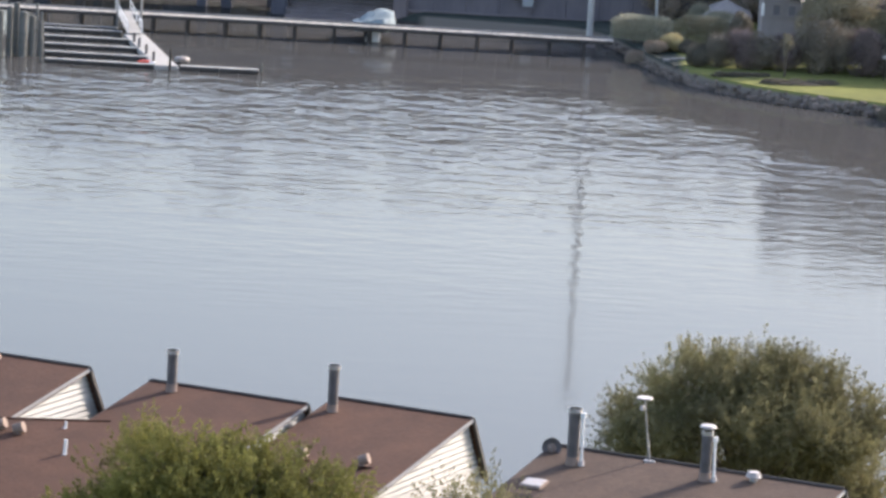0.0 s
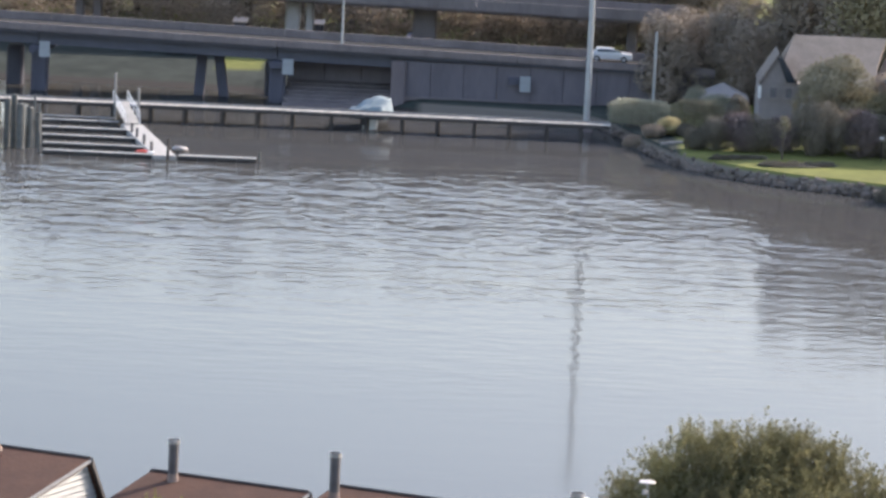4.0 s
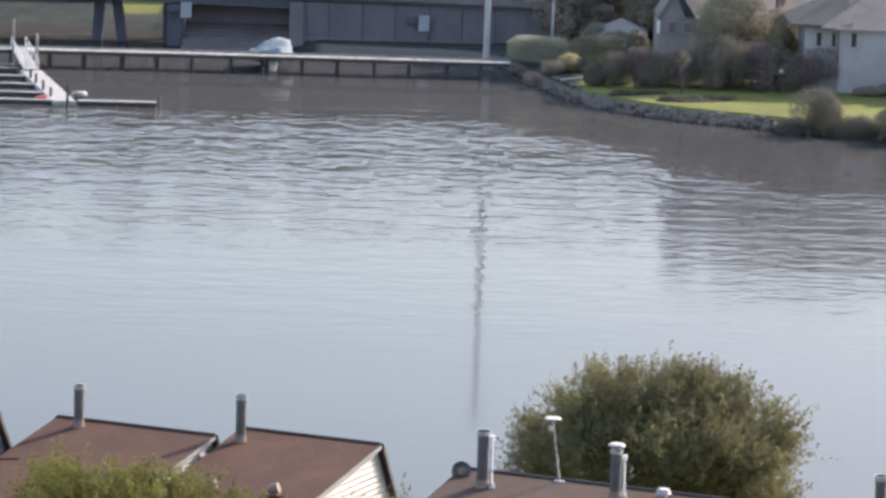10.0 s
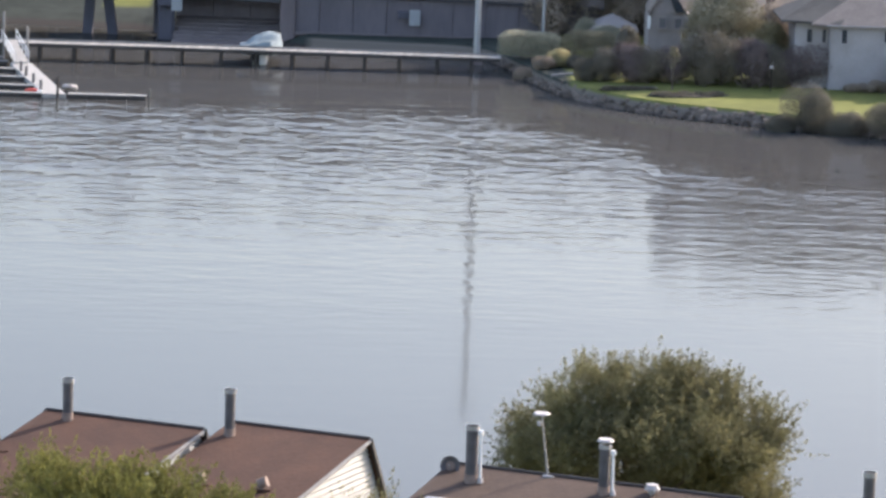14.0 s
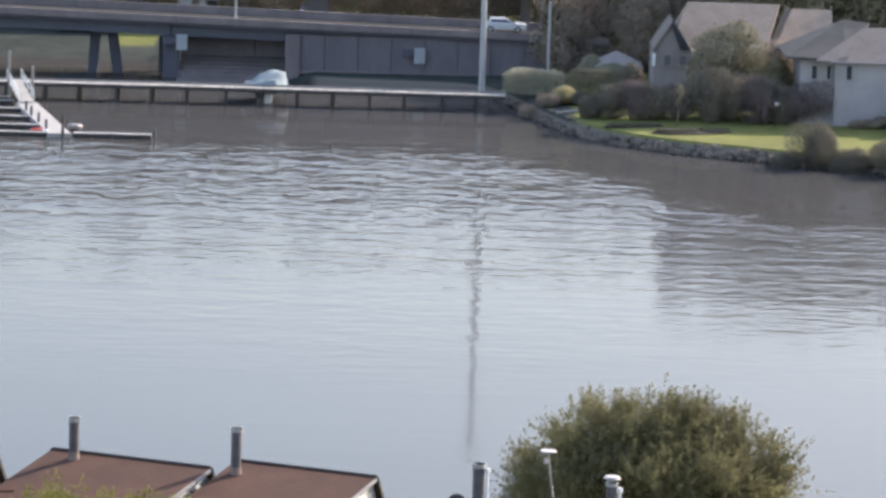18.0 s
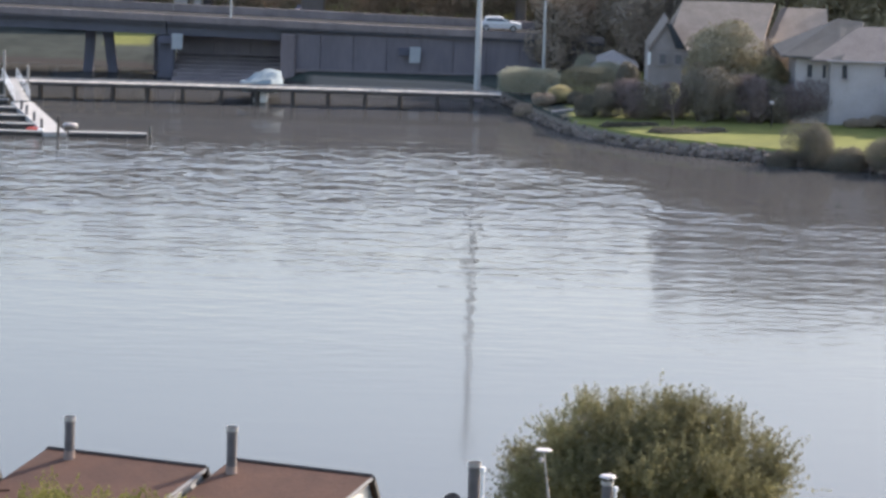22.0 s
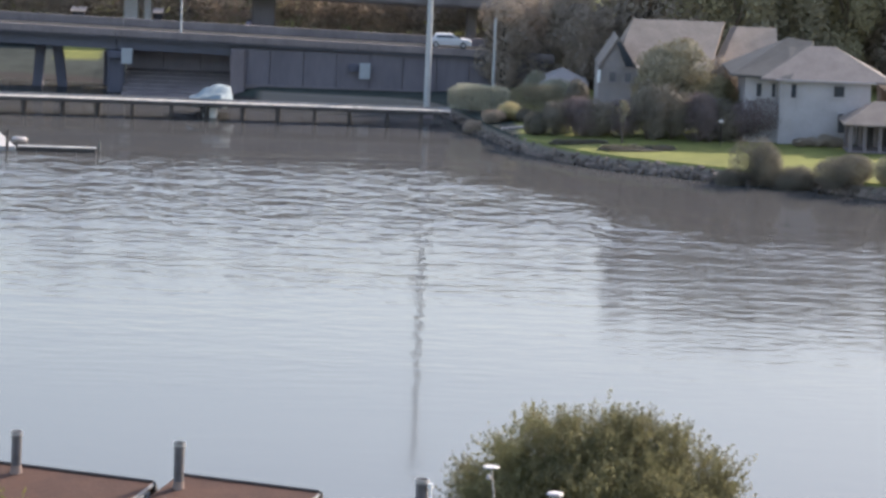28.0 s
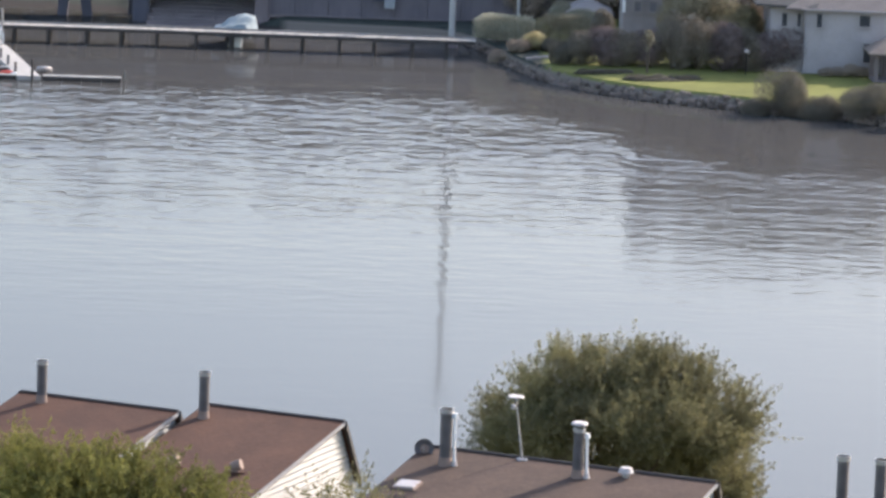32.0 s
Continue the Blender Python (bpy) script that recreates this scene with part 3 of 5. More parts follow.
def on_roof(R, length_along, down, drop_rate):
    return Vector(R) + U * length_along + D * down - UP * (down * drop_rate)


def flue(at, h, r, label, cap=False, collar=True):
    t = thing("chimney_flue", at, label, "chimney")
    p = Mesh().cyl((0, 0, -0.1), (0, 0, h), r, r, 14)
    p.make("pipe", FLUE, t)
    if collar:
        Mesh().cyl((0, 0, -0.12), (0, 0, 0.22), r * 1.25, r * 1.05, 14).make("collar", VENT, t)
    Mesh().cyl((0, 0, h - 0.12), (0, 0, h), r * 1.16, r * 1.16, 14).make("rim", GALV, t, "pale metal rim")
    if cap:
        for k in range(3):
            a = k * 2.09
            Mesh().cyl((math.cos(a) * r * 0.8, math.sin(a) * r * 0.8, h), (math.cos(a) * r * 0.8, math.sin(a) * r * 0.8, h + 0.1), 0.012, n=5).make("cap_leg", GALV, t)
        Mesh().cyl((0, 0, h + 0.1), (0, 0, h + 0.16), r * 1.6, r * 1.3, 14).make("cap", CAP, t, "white round rain cap")
    return t


def box_vent(at, s=0.27):
    t = thing("roof_vent", at, "small pale metal vent hood on the shingles", "roof vent", "roof vents")
    Mesh().cyl((-0.13, 0.02, 0.1), (0.13, -0.04, 0.2), s * 0.5, s * 0.56, 12).make("hood", VENT, t)
    Mesh().cyl((0.12, -0.04, 0.195), (0.14, -0.045, 0.203), s * 0.58, s * 0.58, 12).make("rim", VENT, t)
    Mesh().cyl((-0.02, 0, -0.06), (-0.02, 0, 0.12), s * 0.4, s * 0.4, 10).make("neck", VENT, t)
    Mesh().box((0, 0, -0.03), (s * 1.5, s * 1.5, 0.03), 0.4).make("flange", ROOF_RED, t)
    return t


R3 = (-1.95, 109.4, 19.14)
R2 = (-6.75, 109.9, 19.15)
R1 = (-13.15, 110.4, 19.72)
townhouse(R3, 4.1, 8.6, 1.45, 1.1, 1.75, ROOF_RED, "townhouse with red-brown shingle roof and white lap-sided gable")
townhouse(R2, 4.8, 8.6, 1.45, 1.1, 1.75, ROOF_RED, "townhouse with red-brown shingle roof behind a leafy tree")
townhouse(R1, 5.2, 5.0, 0.85, 1.1, 1.75, ROOF_RED, "taller townhouse with red-brown roof and white gable above a lower roof")
R4 = (8.35, 103.7, 19.02)
townhouse(R4, 8.3, 7.5, 1.26, 1.0, 1.6, ROOF_GREY, "townhouse with weathered grey-brown roof beside a big tree")


def lower_block():
    """A lower roof in front of the taller gable, hipped at its near corner."""
    t = thing("townhouse", (0, 0, 0), "lower townhouse with wide red-brown roof below a white gable", "house", "row of townhouses")
    a, c = Vector((-17.5, 105.4, 19.04)), Vector((-11.75, 105.55, 19.2))
    f = Vector((-0.1, -8.0, -1.5))
    Mesh().slab([a, c, c + Vector((3.2, -8.0, -1.5)), a + f], UP * -0.16).make("roof", ROOF_RED, t)
    Mesh().slab([a, c, c + Vector((0.6, 1.4, -1.9)), a + Vector((0, 1.4, -1.9))], UP * -0.12).make("rear_roof", ROOF_RED, t)
    Mesh().box((-14.4, 102.2, 15.0), (6.0, 6.6, 5.0)).make("wall", BACKING, t)
    Mesh().cyl(a + UP * 0.01, c + UP * 0.01, 0.03, n=8).make("ridge_cap", ROOF_RED, t)
    return t


lower_block()
R5 = (16.2, 89.7, 21.15)
townhouse(R5, 6.2, 6.0, 1.0, 1.0, 1.6, ROOF_GREY, "neighbouring townhouse with dark grey-brown roof")
flue(on_roof(R2, 3.99, 0.54, 0.168), 1.22, 0.15, "dark weathered metal chimney flue on a red-brown roof")
flue(on_roof(R3, 3.82, 1.0, 0.18), 1.36, 0.15, "dark weathered metal chimney flue on a red-brown roof")
f3 = flue(on_roof(R4, 7.38, 1.15, 0.168), 1.58, 0.17, "dark chimney flue with pale side pipe beside a dish")
Mesh().cyl((0.25, -0.1, -0.1), (0.23, -0.1, 1.38), 0.04, n=8).make("side_pipe", WHITE, f3, "pale plastic side pipe")
Mesh().cyl((0.23, -0.1, 1.36), (0.23, -0.1, 1.48), 0.085, 0.07, 10).make("side_cap", WHITE, f3)
Mesh().cyl((0.25, -0.1, -0.1), (0.25, -0.1, 0.14), 0.11, 0.07, 10).make("pipe_boot", CAP, f3)
f4 = flue(on_roof(R4, 3.56, 0.84, 0.168), 1.38, 0.15, "dark chimney flue with white rain cap", cap=True)
Mesh().cyl((0.24, -0.1, -0.1), (0.21, -0.1, 1.2), 0.04, n=8).make("side_pipe", WHITE, f4, "pale plastic side pipe")
Mesh().cyl((0.24, -0.1, -0.1), (0.24, -0.1, 0.14), 0.11, 0.07, 10).make("pipe_boot", CAP, f4)
Mesh().cyl((0.22, -0.1, 1.12), (0.22, -0.1, 1.24), 0.08, 0.07, 10).make("side_cap", WHITE, f4)
flue(on_roof(R5, 6.0, 0.25, 0.168), 1.3, 0.14, "tall dark chimney flue of a neighbouring roof")
flue(on_roof(R5, 5.05, 0.25, 0.168), 1.33, 0.14, "tall dark chimney flue of a neighbouring roof")
box_vent(on_roof(R3, 2.85, 4.8, 0.168) + UP * 0.06)
box_vent(on_roof(R3, 1.0, 4.6, 0.168) + UP * 0.06)
box_vent((-14.72, 104.75, 18.97))
box_vent((-14.17, 104.5, 18.94))
box_vent(on_roof(R1, 2.55, 0.75, 0.17) + UP * 0.04, 0.17)
wv = thing("roof_vent", on_roof(R4, 2.31, 0.4, 0.168), "white mushroom vent on the grey-brown roof", "roof vent", "roof vents")
Mesh().cyl((0, 0, -0.06), (0, 0, 0.16), 0.11, 0.1, 10).make("neck", GALV, wv)
Mesh().cyl((0, 0, 0.12), (0, 0, 0.26), 0.22, 0.16, 12).make("cap", CAP, wv)
pv = thing("vent_pipe", (-12.72, 103.2, 18.68), "thin white vent pipe through red-brown shingles", "vent pipe")
Mesh().cyl((0, 0, -0.05), (0.03, 0, 0.45), 0.05, n=8).make("pipe", WHITE, pv)
Mesh().cyl((0, 0, -0.05), (0, 0, 0.06), 0.14, 0.06, 10).make("flashing", WHITE, pv)
pw = copy_thing(pv, pose(-12.95, 105.0, 19.06))
pw.scale = (0.7, 0.7, 0.4)
an = thing("antenna", on_roof(R4, 5.5, 0.1, 0.168), "thin roof antenna mast topped by a white disc", "antenna")
Mesh().cyl((0, 0, -0.05), (-0.1, 0, 0.7), 0.035, n=8).make("lower_mast", GALV, an)
Mesh().cyl((-0.1, 0, 0.68), (-0.24, 0, 1.76), 0.025, n=8).make("upper_mast", GALV, an)
Mesh().cyl((-0.24, 0, 1.76), (-0.24, 0, 1.79), 0.24, 0.22, 14).make("disc", CAP, an)
Mesh().box((-0.3, -0.05, 1.5), (0.12, 0.12, 0.14), ch=0.03).make("amplifier", CAP, an)
Mesh().box((0, 0, 0.0), (0.3, 0.25, 0.06), ch=0.02).make("foot_plate", GALV, an)
ds = thing("satellite_dish", on_roof(R4, 8.3, 0.45, 0.168) - UP * 0.22, "small dark satellite dish at the roof's corner", "satellite dish")
bowl = Mesh()
nrm = Vector((-0.15, -0.93, 0.33)).normalized()
e1 = nrm.orthogonal().normalized()
e2 = nrm.cross(e1)
vs = [Vector((0, 0, 0.3))]
for r, k in ((0.12, 0.02), (0.21, 0.06), (0.28, 0.11)):
    vs += [Vector((0, 0, 0.3)) + nrm * k + (e1 * math.cos(q * 0.3927) + e2 * math.sin(q * 0.3927)) * r for q in range(16)]
fsx = [(0, 1 + q, 1 + (q + 1) % 16) for q in range(16)]
for k in range(2):
    fsx += [(1 + k * 16 + q, 17 + k * 16 + q, 17 + k * 16 + (q + 1) % 16, 1 + k * 16 + (q + 1) % 16) for q in range(16)]
bowl.add(vs, fsx).make("bowl", FLUE, ds)
Mesh().cyl((0, 0.05, -0.05), (0, 0.05, 0.3), 0.035, n=8).make("stand", GALV, ds)
Mesh().cyl((0, 0, 0.12), Vector((0, 0, 0.3)) + nrm * 0.35, 0.015, n=6).make("feed_arm", GALV, ds)
Mesh().cyl(Vector((0, 0, 0.3)) + nrm * 0.02, Vector((0, 0, 0.3)) + nrm * 0.06, 0.13, n=12).make("hub", VENT, ds)
sk = thing("skylight", (0, 0, 0), "small pale flat skylight in the grey-brown roof", "skylight")
for nm, g, h, m in (("kerb", 0.0, 0.05, VENT), ("dome", 0.05, 0.08, CAP)):
    c = [on_roof(R4, 7.72 + a, 2.97 + b, 0.168) + UP * 0.01 for a, b in ((0.33 - g, -0.3 + g), (-0.33 + g, -0.3 + g), (-0.33 + g, 0.3 - g), (0.33 - g, 0.3 - g))]
    Mesh().slab(c, UP * h).make(nm, m, sk)


def sprays(shape, twigs, per, size, seed, length=0.8, lift=0.7):
    """Leaves set along many thin twigs that grow outward and up through a few large ellipsoids: a feathery, uneven crown."""
    rng = np.random.default_rng(seed)
    S = np.array(shape)
    w = (S[:, 3] * S[:, 4] * S[:, 5]) ** 0.67
    q = S[rng.choice(len(S), twigs, p=w / w.sum())]
    d = rng.normal(size=(twigs, 3))
    d /= np.linalg.norm(d, axis=1, keepdims=True)
    r = rng.uniform(0.35, 0.95, twigs) ** 0.6
    m = max(8, twigs // 42)
    q[m:twigs * 4 // 5], d[m:twigs * 4 // 5] = q[np.arange(m, twigs * 4 // 5) % m], d[np.arange(m, twigs * 4 // 5) % m]
    r[m:twigs * 4 // 5] = np.clip(r[np.arange(m, twigs * 4 // 5) % m] + 0.12, 0, 1.0)
    a = q[:, :3] + d * r[:, None] * q[:, 3:6] + rng.normal(size=(twigs, 3)) * [0.3, 0.3, 0.2]
    g = d * 0.8 + [0, 0, lift] + rng.normal(size=(twigs, 3)) * 0.45
    g /= np.linalg.norm(g, axis=1, keepdims=True)
    ln = length * rng.uniform(0.45, 1.3, twigs)
    k = np.repeat(np.arange(twigs), per)
    n = len(k)
    f = rng.random(n)
    c = a[k] + g[k] * (ln[k] * f)[:, None] + rng.normal(size=(n, 3)) * 0.06 * (1.3 - f)[:, None]
    out = g[k] + rng.normal(size=(n, 3)) * 0.75
    out /= np.linalg.norm(out, axis=1, keepdims=True)
    sd = np.cross(out, rng.normal(size=(n, 3)))
    sd /= np.linalg.norm(sd, axis=1, keepdims=True)
    up = np.cross(sd, out)
    s = size * (0.6 + 0.8 * rng.random(n))[:, None]
    v = np.stack([c - out * s * 0.4, c + sd * s * 0.36 + up * s * 0.12, c + out * s * 0.9, c - sd * s * 0.36 + up * s * 0.12], 1).reshape(-1, 3)
    i = np.arange(n) * 4
    return v, np.concatenate([np.stack([i, i + 1, i + 2], 1), np.stack([i, i + 2, i + 3], 1)])


def lobes(seed, n, cx, cz, rx, ry, rz, r0, r1):
    """Smaller lobes spread over a broad crown."""
    rng = np.random.default_rng(seed)
    out = []
    for _ in range(n):
        d = rng.normal(size=3)
        d = d / np.linalg.norm(d) * rng.uniform(0.3, 1.0) ** 0.5
        s = rng.uniform(r0, r1)
        out.append((cx + d[0] * (rx - s), d[1] * (ry - s), cz + d[2] * (rz - s * 0.8), s, s, s * 0.75))
    return out


def feathery_tree(at, h, shape, material, label, twigs, per, size, seed, length):
    t = tree(at, 1.0, h, material, label, n=4, size=0.05, seed=seed, blobs=[(0, 0, h * 0.7, 0.3, 0.3, 0.3)])
    crown = [o for o in t.children if o.name.startswith("crown")][0]
    v, f = sprays(shape, twigs, per, size, seed, length)
    v2, f2 = leaves([(q[0], q[1], q[2] - 0.1, q[3] * 0.72, q[4] * 0.72, q[5] * 0.72) for q in shape], twigs // 2, 0.17, seed + 1, 0.2, 0.35)
    v, f = np.concatenate([v, v2]), np.concatenate([f, f2 + len(v)])
    me = bpy.data.meshes.new("crown")
    me.from_pydata(v.tolist(), [], f.tolist())
    me.materials.append(material)
    crown.data = me
    rng = np.random.default_rng(seed)
    for k, q in enumerate(shape):
        m = Mesh()
        m.cyl((0, 0, h * 0.25 + 0.1 * k), (q[0] * 0.7, q[1] * 0.7, q[2] - 0.2), 0.09, 0.03, 7)
        for _ in range(4):
            e = Vector((q[0] + rng.uniform(-.7, .7) * q[3], q[1] + rng.uniform(-.7, .7) * q[4], q[2] + rng.uniform(0, .8) * q[5]))
            m.cyl((q[0] * 0.6, q[1] * 0.6, q[2] - 0.4), e, 0.03, 0.01, 5)
        m.make("limb", BARK, t)
    return t


feathery_tree((-6.3, 87.5, 13.9), 9.0, [(-1.7, 0, 7.6, 1.7, 1.6, 1.5), (0, 0, 7.2, 2.1, 1.7, 1.35), (-1.2, 0, 5.9, 3.3, 2.5, 1.8), (1.7, 0, 6.6, 1.3, 1.2, 1.1), (-3.6, 0, 6.4, 1.2, 1.1, 1.0), (-0.6, -0.8, 7.5, 1.5, 1.1, 1.3), (-0.3, -1.0, 6.2, 1.8, 1.2, 1.3), (-2.4, -0.5, 8.0, 1.0, 1.0, 0.9), (0.6, -0.4, 8.0, 0.9, 0.9, 0.8)] + lobes(92, 12, -0.9, 6.6, 4.0, 2.6, 2.6, 0.5, 0.8),
              LEAF_LIME, "leafy tree with yellow-green leaves in front of red roofs", 9500, 22, 0.06, 3, 0.5)
feathery_tree((-1.4, 98.5, 12.35), 7.0, [(-0.3, 0, 6.4, 0.9, 0.9, 0.6), (0.8, 0, 6.0, 0.8, 0.8, 0.7), (-1.2, 0, 5.8, 0.6, 0.7, 0.5), (0.1, 0, 5.1, 1.2, 1.1, 0.9)],
              LEAF_OLIVE, "small feathery tree beside a white gable", 900, 22, 0.06, 5, 0.7)
BROAD = [(-0.6, 0.9, 4.9, 3.9, 2.6, 2.7), (-3.5, -0.3, 5.5, 1.3, 1.4, 0.8), (2.6, -0.6, 6.2, 1.6, 1.6, 1.1), (3.0, 0.5, 3.8, 1.3, 1.6, 1.2), (-1.9, -0.9, 7.15, 1.3, 1.4, 0.9), (-0.3, -1.2, 7.55, 1.5, 1.3, 0.75), (1.6, -0.8, 7.15, 1.2, 1.3, 0.8), (-4.0, 0.6, 3.6, 0.9, 1.2, 1.2), (3.1, 0.8, 2.6, 1.2, 1.5, 1.3),
         (1.3, -2.2, 6.3, 1.3, 0.9, 0.7), (-2.2, -2.1, 5.9, 1.3, 0.9, 0.7), (-0.4, -2.5, 6.2, 1.3, 0.8, 0.7), (2.5, -1.7, 5.6, 1.1, 0.9, 0.7), (0.6, 0.2, 3.2, 2.6, 1.8, 1.6)]
feathery_tree((6.9, 122.0, 11.0), 8.2, BROAD, LEAF_OLIVE, "broad dense olive-green tree behind a grey-brown roof", 13000, 26, 0.06, 8, 0.6)

# ---- bridge and pier ----
def beam(t, name, material, x0, x1, y0, y1, z0, z1, slope, xr, label=""):
    """A straight member along x whose height follows the road's gradient."""
    a, c = z0 + slope * (x0 - xr), z0 + slope * (x1 - xr)
    h = z1 - z0
    return Mesh().slab([(x0, y0, a), (x1, y0, c), (x1, y1, c), (x0, y1, a)], (0, 0, h)).make(name, material, t, label)


def viaduct_low():
    t = thing("viaduct", (0, 401, 0), "low grey concrete road viaduct crossing the inlet", "bridge")
    s, xr, x0, x1 = -0.02, -12.0, -152.0, 16.0
    beam(t, "deck", ASPHALT, x0, x1, -5.2, 5.2, 5.5, 5.7, s, xr)
    spans = [x0] + [-4.2 + 24.6 * k for k in range(-5, 1)] + [x1]
    for a, c in zip(spans[:-1], spans[1:]):
        beam(t, "near_barrier", CONC, a + 0.03, c - 0.03, -5.35, -5.05, 5.55, 6.25, s, xr)
        beam(t, "far_barrier", CONC, a + 0.03, c - 0.03, 5.05, 5.35, 5.55, 6.5, s, xr)
        # edge beam and girders coloured dark for the deck's shade
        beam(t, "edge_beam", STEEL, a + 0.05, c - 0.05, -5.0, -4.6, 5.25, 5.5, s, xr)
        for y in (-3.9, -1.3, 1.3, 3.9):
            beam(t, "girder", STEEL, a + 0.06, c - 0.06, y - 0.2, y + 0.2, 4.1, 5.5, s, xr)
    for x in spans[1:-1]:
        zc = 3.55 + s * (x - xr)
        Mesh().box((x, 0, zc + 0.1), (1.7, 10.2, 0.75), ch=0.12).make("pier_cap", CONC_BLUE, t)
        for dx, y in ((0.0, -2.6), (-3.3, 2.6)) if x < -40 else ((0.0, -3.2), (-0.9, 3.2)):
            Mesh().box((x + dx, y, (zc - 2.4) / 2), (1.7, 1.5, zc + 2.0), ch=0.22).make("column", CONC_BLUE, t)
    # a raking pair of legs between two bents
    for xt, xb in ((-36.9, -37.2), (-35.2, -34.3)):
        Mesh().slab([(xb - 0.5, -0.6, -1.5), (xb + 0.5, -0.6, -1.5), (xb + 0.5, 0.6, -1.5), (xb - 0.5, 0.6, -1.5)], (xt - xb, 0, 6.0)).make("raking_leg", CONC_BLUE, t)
    return t


viaduct_low()


def lamp_post(x, y, z, h, label):
    t = thing("street_lamp", (x, y, z), label, "street lamp")
    Mesh().box((0, 0, 0.1), (0.4, 0.4, 0.3), ch=0.05).make("base", CONC, t)
    Mesh().cyl((0, 0, 0.2), (0, 0, h), 0.13, 0.07, 10).make("pole", POLE, t)
    Mesh().cyl((0, 0, h - 0.1), (0, -1.8, h + 0.35), 0.05, 0.04, 8).make("arm", POLE, t)
    Mesh().box((0, -2.1, h + 0.36), (0.3, 0.75, 0.16), ch=0.05).make("lamp_head", GALV, t)
    return t


lamp_post(-22.2, 395.9, 5.75, 9.0, "grey street lamp on the viaduct's barrier")

for x, z in ((-52.6, 4.55), (-27.6, 3.92), (-3.3, 3.28)):
    t = thing("bridge_panel", (x, 395.4, z), "pale grey rectangular panel fixed to a bridge pier", "sign panel", "panels on the bridge piers")
    Mesh().box((0, 0, 0), (1.12, 0.12, 1.6), ch=0.03).make("face", PANEL, t)
    for zz in (-0.5, 0.5):
        Mesh().box((0, 0.45, zz), (0.9, 0.8, 0.1)).make("bracket", CONC_BLUE, t)


def viaduct_high():
    t = thing("viaduct", (0, 435, 0), "higher pale concrete viaduct running behind the low one", "bridge")
    s, xr, x0, x1 = -0.016, -13.5, -150.0, 14.0
    beam(t, "deck", CONC_DK, x0, x1, -5, 5, 7.65, 8.3, s, xr)
    beam(t, "girder", CONC_DK, x0, x1, -4.4, 4.4, 7.5, 7.65, s, xr)
    for k in range(7):
        a = x0 + (x1 - x0) * k / 7
        c = x0 + (x1 - x0) * (k + 1) / 7
        beam(t, "near_barrier", CONC, a + 0.03, c - 0.03, -5.3, -5.0, 7.9, 9.1, s, xr)
        beam(t, "far_barrier", CONC, a + 0.03, c - 0.03, 5.0, 5.3, 8.2, 9.1, s, xr)
    for x, w in ((-30.0, 1.65), (-28.1, 0.9), (-15.2, 2.6), (8.1, 1.2), (-52, 1.0), (-54, 1.0), (-76, 1.0), (-78, 1.0)):
        zt = 7.5 + s * (x - xr)
        # two columns get the off-white material to look sunlit; the rest stay concrete
        Mesh().box((x, 0, zt / 2), (w, 1.2, zt - 0.02), ch=0.15).make("column", CAP if -31 < x < -27 else CONC, t)
    return t


viaduct_high()

w1 = thing("abutment_wall", (0, 0, 0), "dark blue-grey concrete abutment wall under the viaduct", "wall")
for k in range(-1, 8):
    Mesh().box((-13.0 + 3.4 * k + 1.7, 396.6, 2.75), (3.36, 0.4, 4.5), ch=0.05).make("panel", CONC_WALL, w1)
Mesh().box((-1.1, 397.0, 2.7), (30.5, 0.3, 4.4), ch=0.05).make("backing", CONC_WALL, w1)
Mesh().box((-1.1, 396.4, 1.2), (30.7, 0.7, 0.3), ch=0.06).make("footing", CONC, w1)
Mesh().box((-16.6, 414.2, 2.0), (0.5, 34.6, 6.0), ch=0.05).make("return_wall", CONC_WALL, w1)
Mesh().box((-16.3, 396.2, 1.9), (1.5, 0.9, 6.2), ch=0.12).make("pilaster", CONC_DK, w1)
rs_a = np.random.default_rng(5)
w2 = thing("abutment_wall", (0, 0, 0), "dark concrete wall at the water's edge below the higher viaduct", "wall")
for k in range(3):
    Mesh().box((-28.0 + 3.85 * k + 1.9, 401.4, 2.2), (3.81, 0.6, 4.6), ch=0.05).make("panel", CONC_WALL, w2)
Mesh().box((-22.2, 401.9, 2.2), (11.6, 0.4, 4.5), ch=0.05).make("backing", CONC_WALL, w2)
ap = thing("bank_apron", (0, 0, 0), "sloping grey apron of stone courses below a dark wall", "embankment")
for k in range(7):
    y0, z0 = 394.1 + k * 1.0, 0.05 + k * 0.31
    for j in range(5):
        x0 = -28.0 + j * 2.28 + (0.5 if k % 2 else 0.0)
        Mesh().slab([(x0, y0, z0 + rs_a.uniform(-0.05, 0.05)), (min(x0 + 2.24, -16.6), y0, z0 + rs_a.uniform(-0.05, 0.05)), (min(x0 + 2.24, -16.6), y0 + 1.0, z0 + 0.24), (x0, y0 + 1.0, z0 + 0.24)], (0, 0, -0.8)).make("slab", CONC, ap)


def pier_line(x):
    return float(np.interp(x, [-130, -57, -26.8, 5.3], [371.5, 374.3, 375.6, 375.9]))


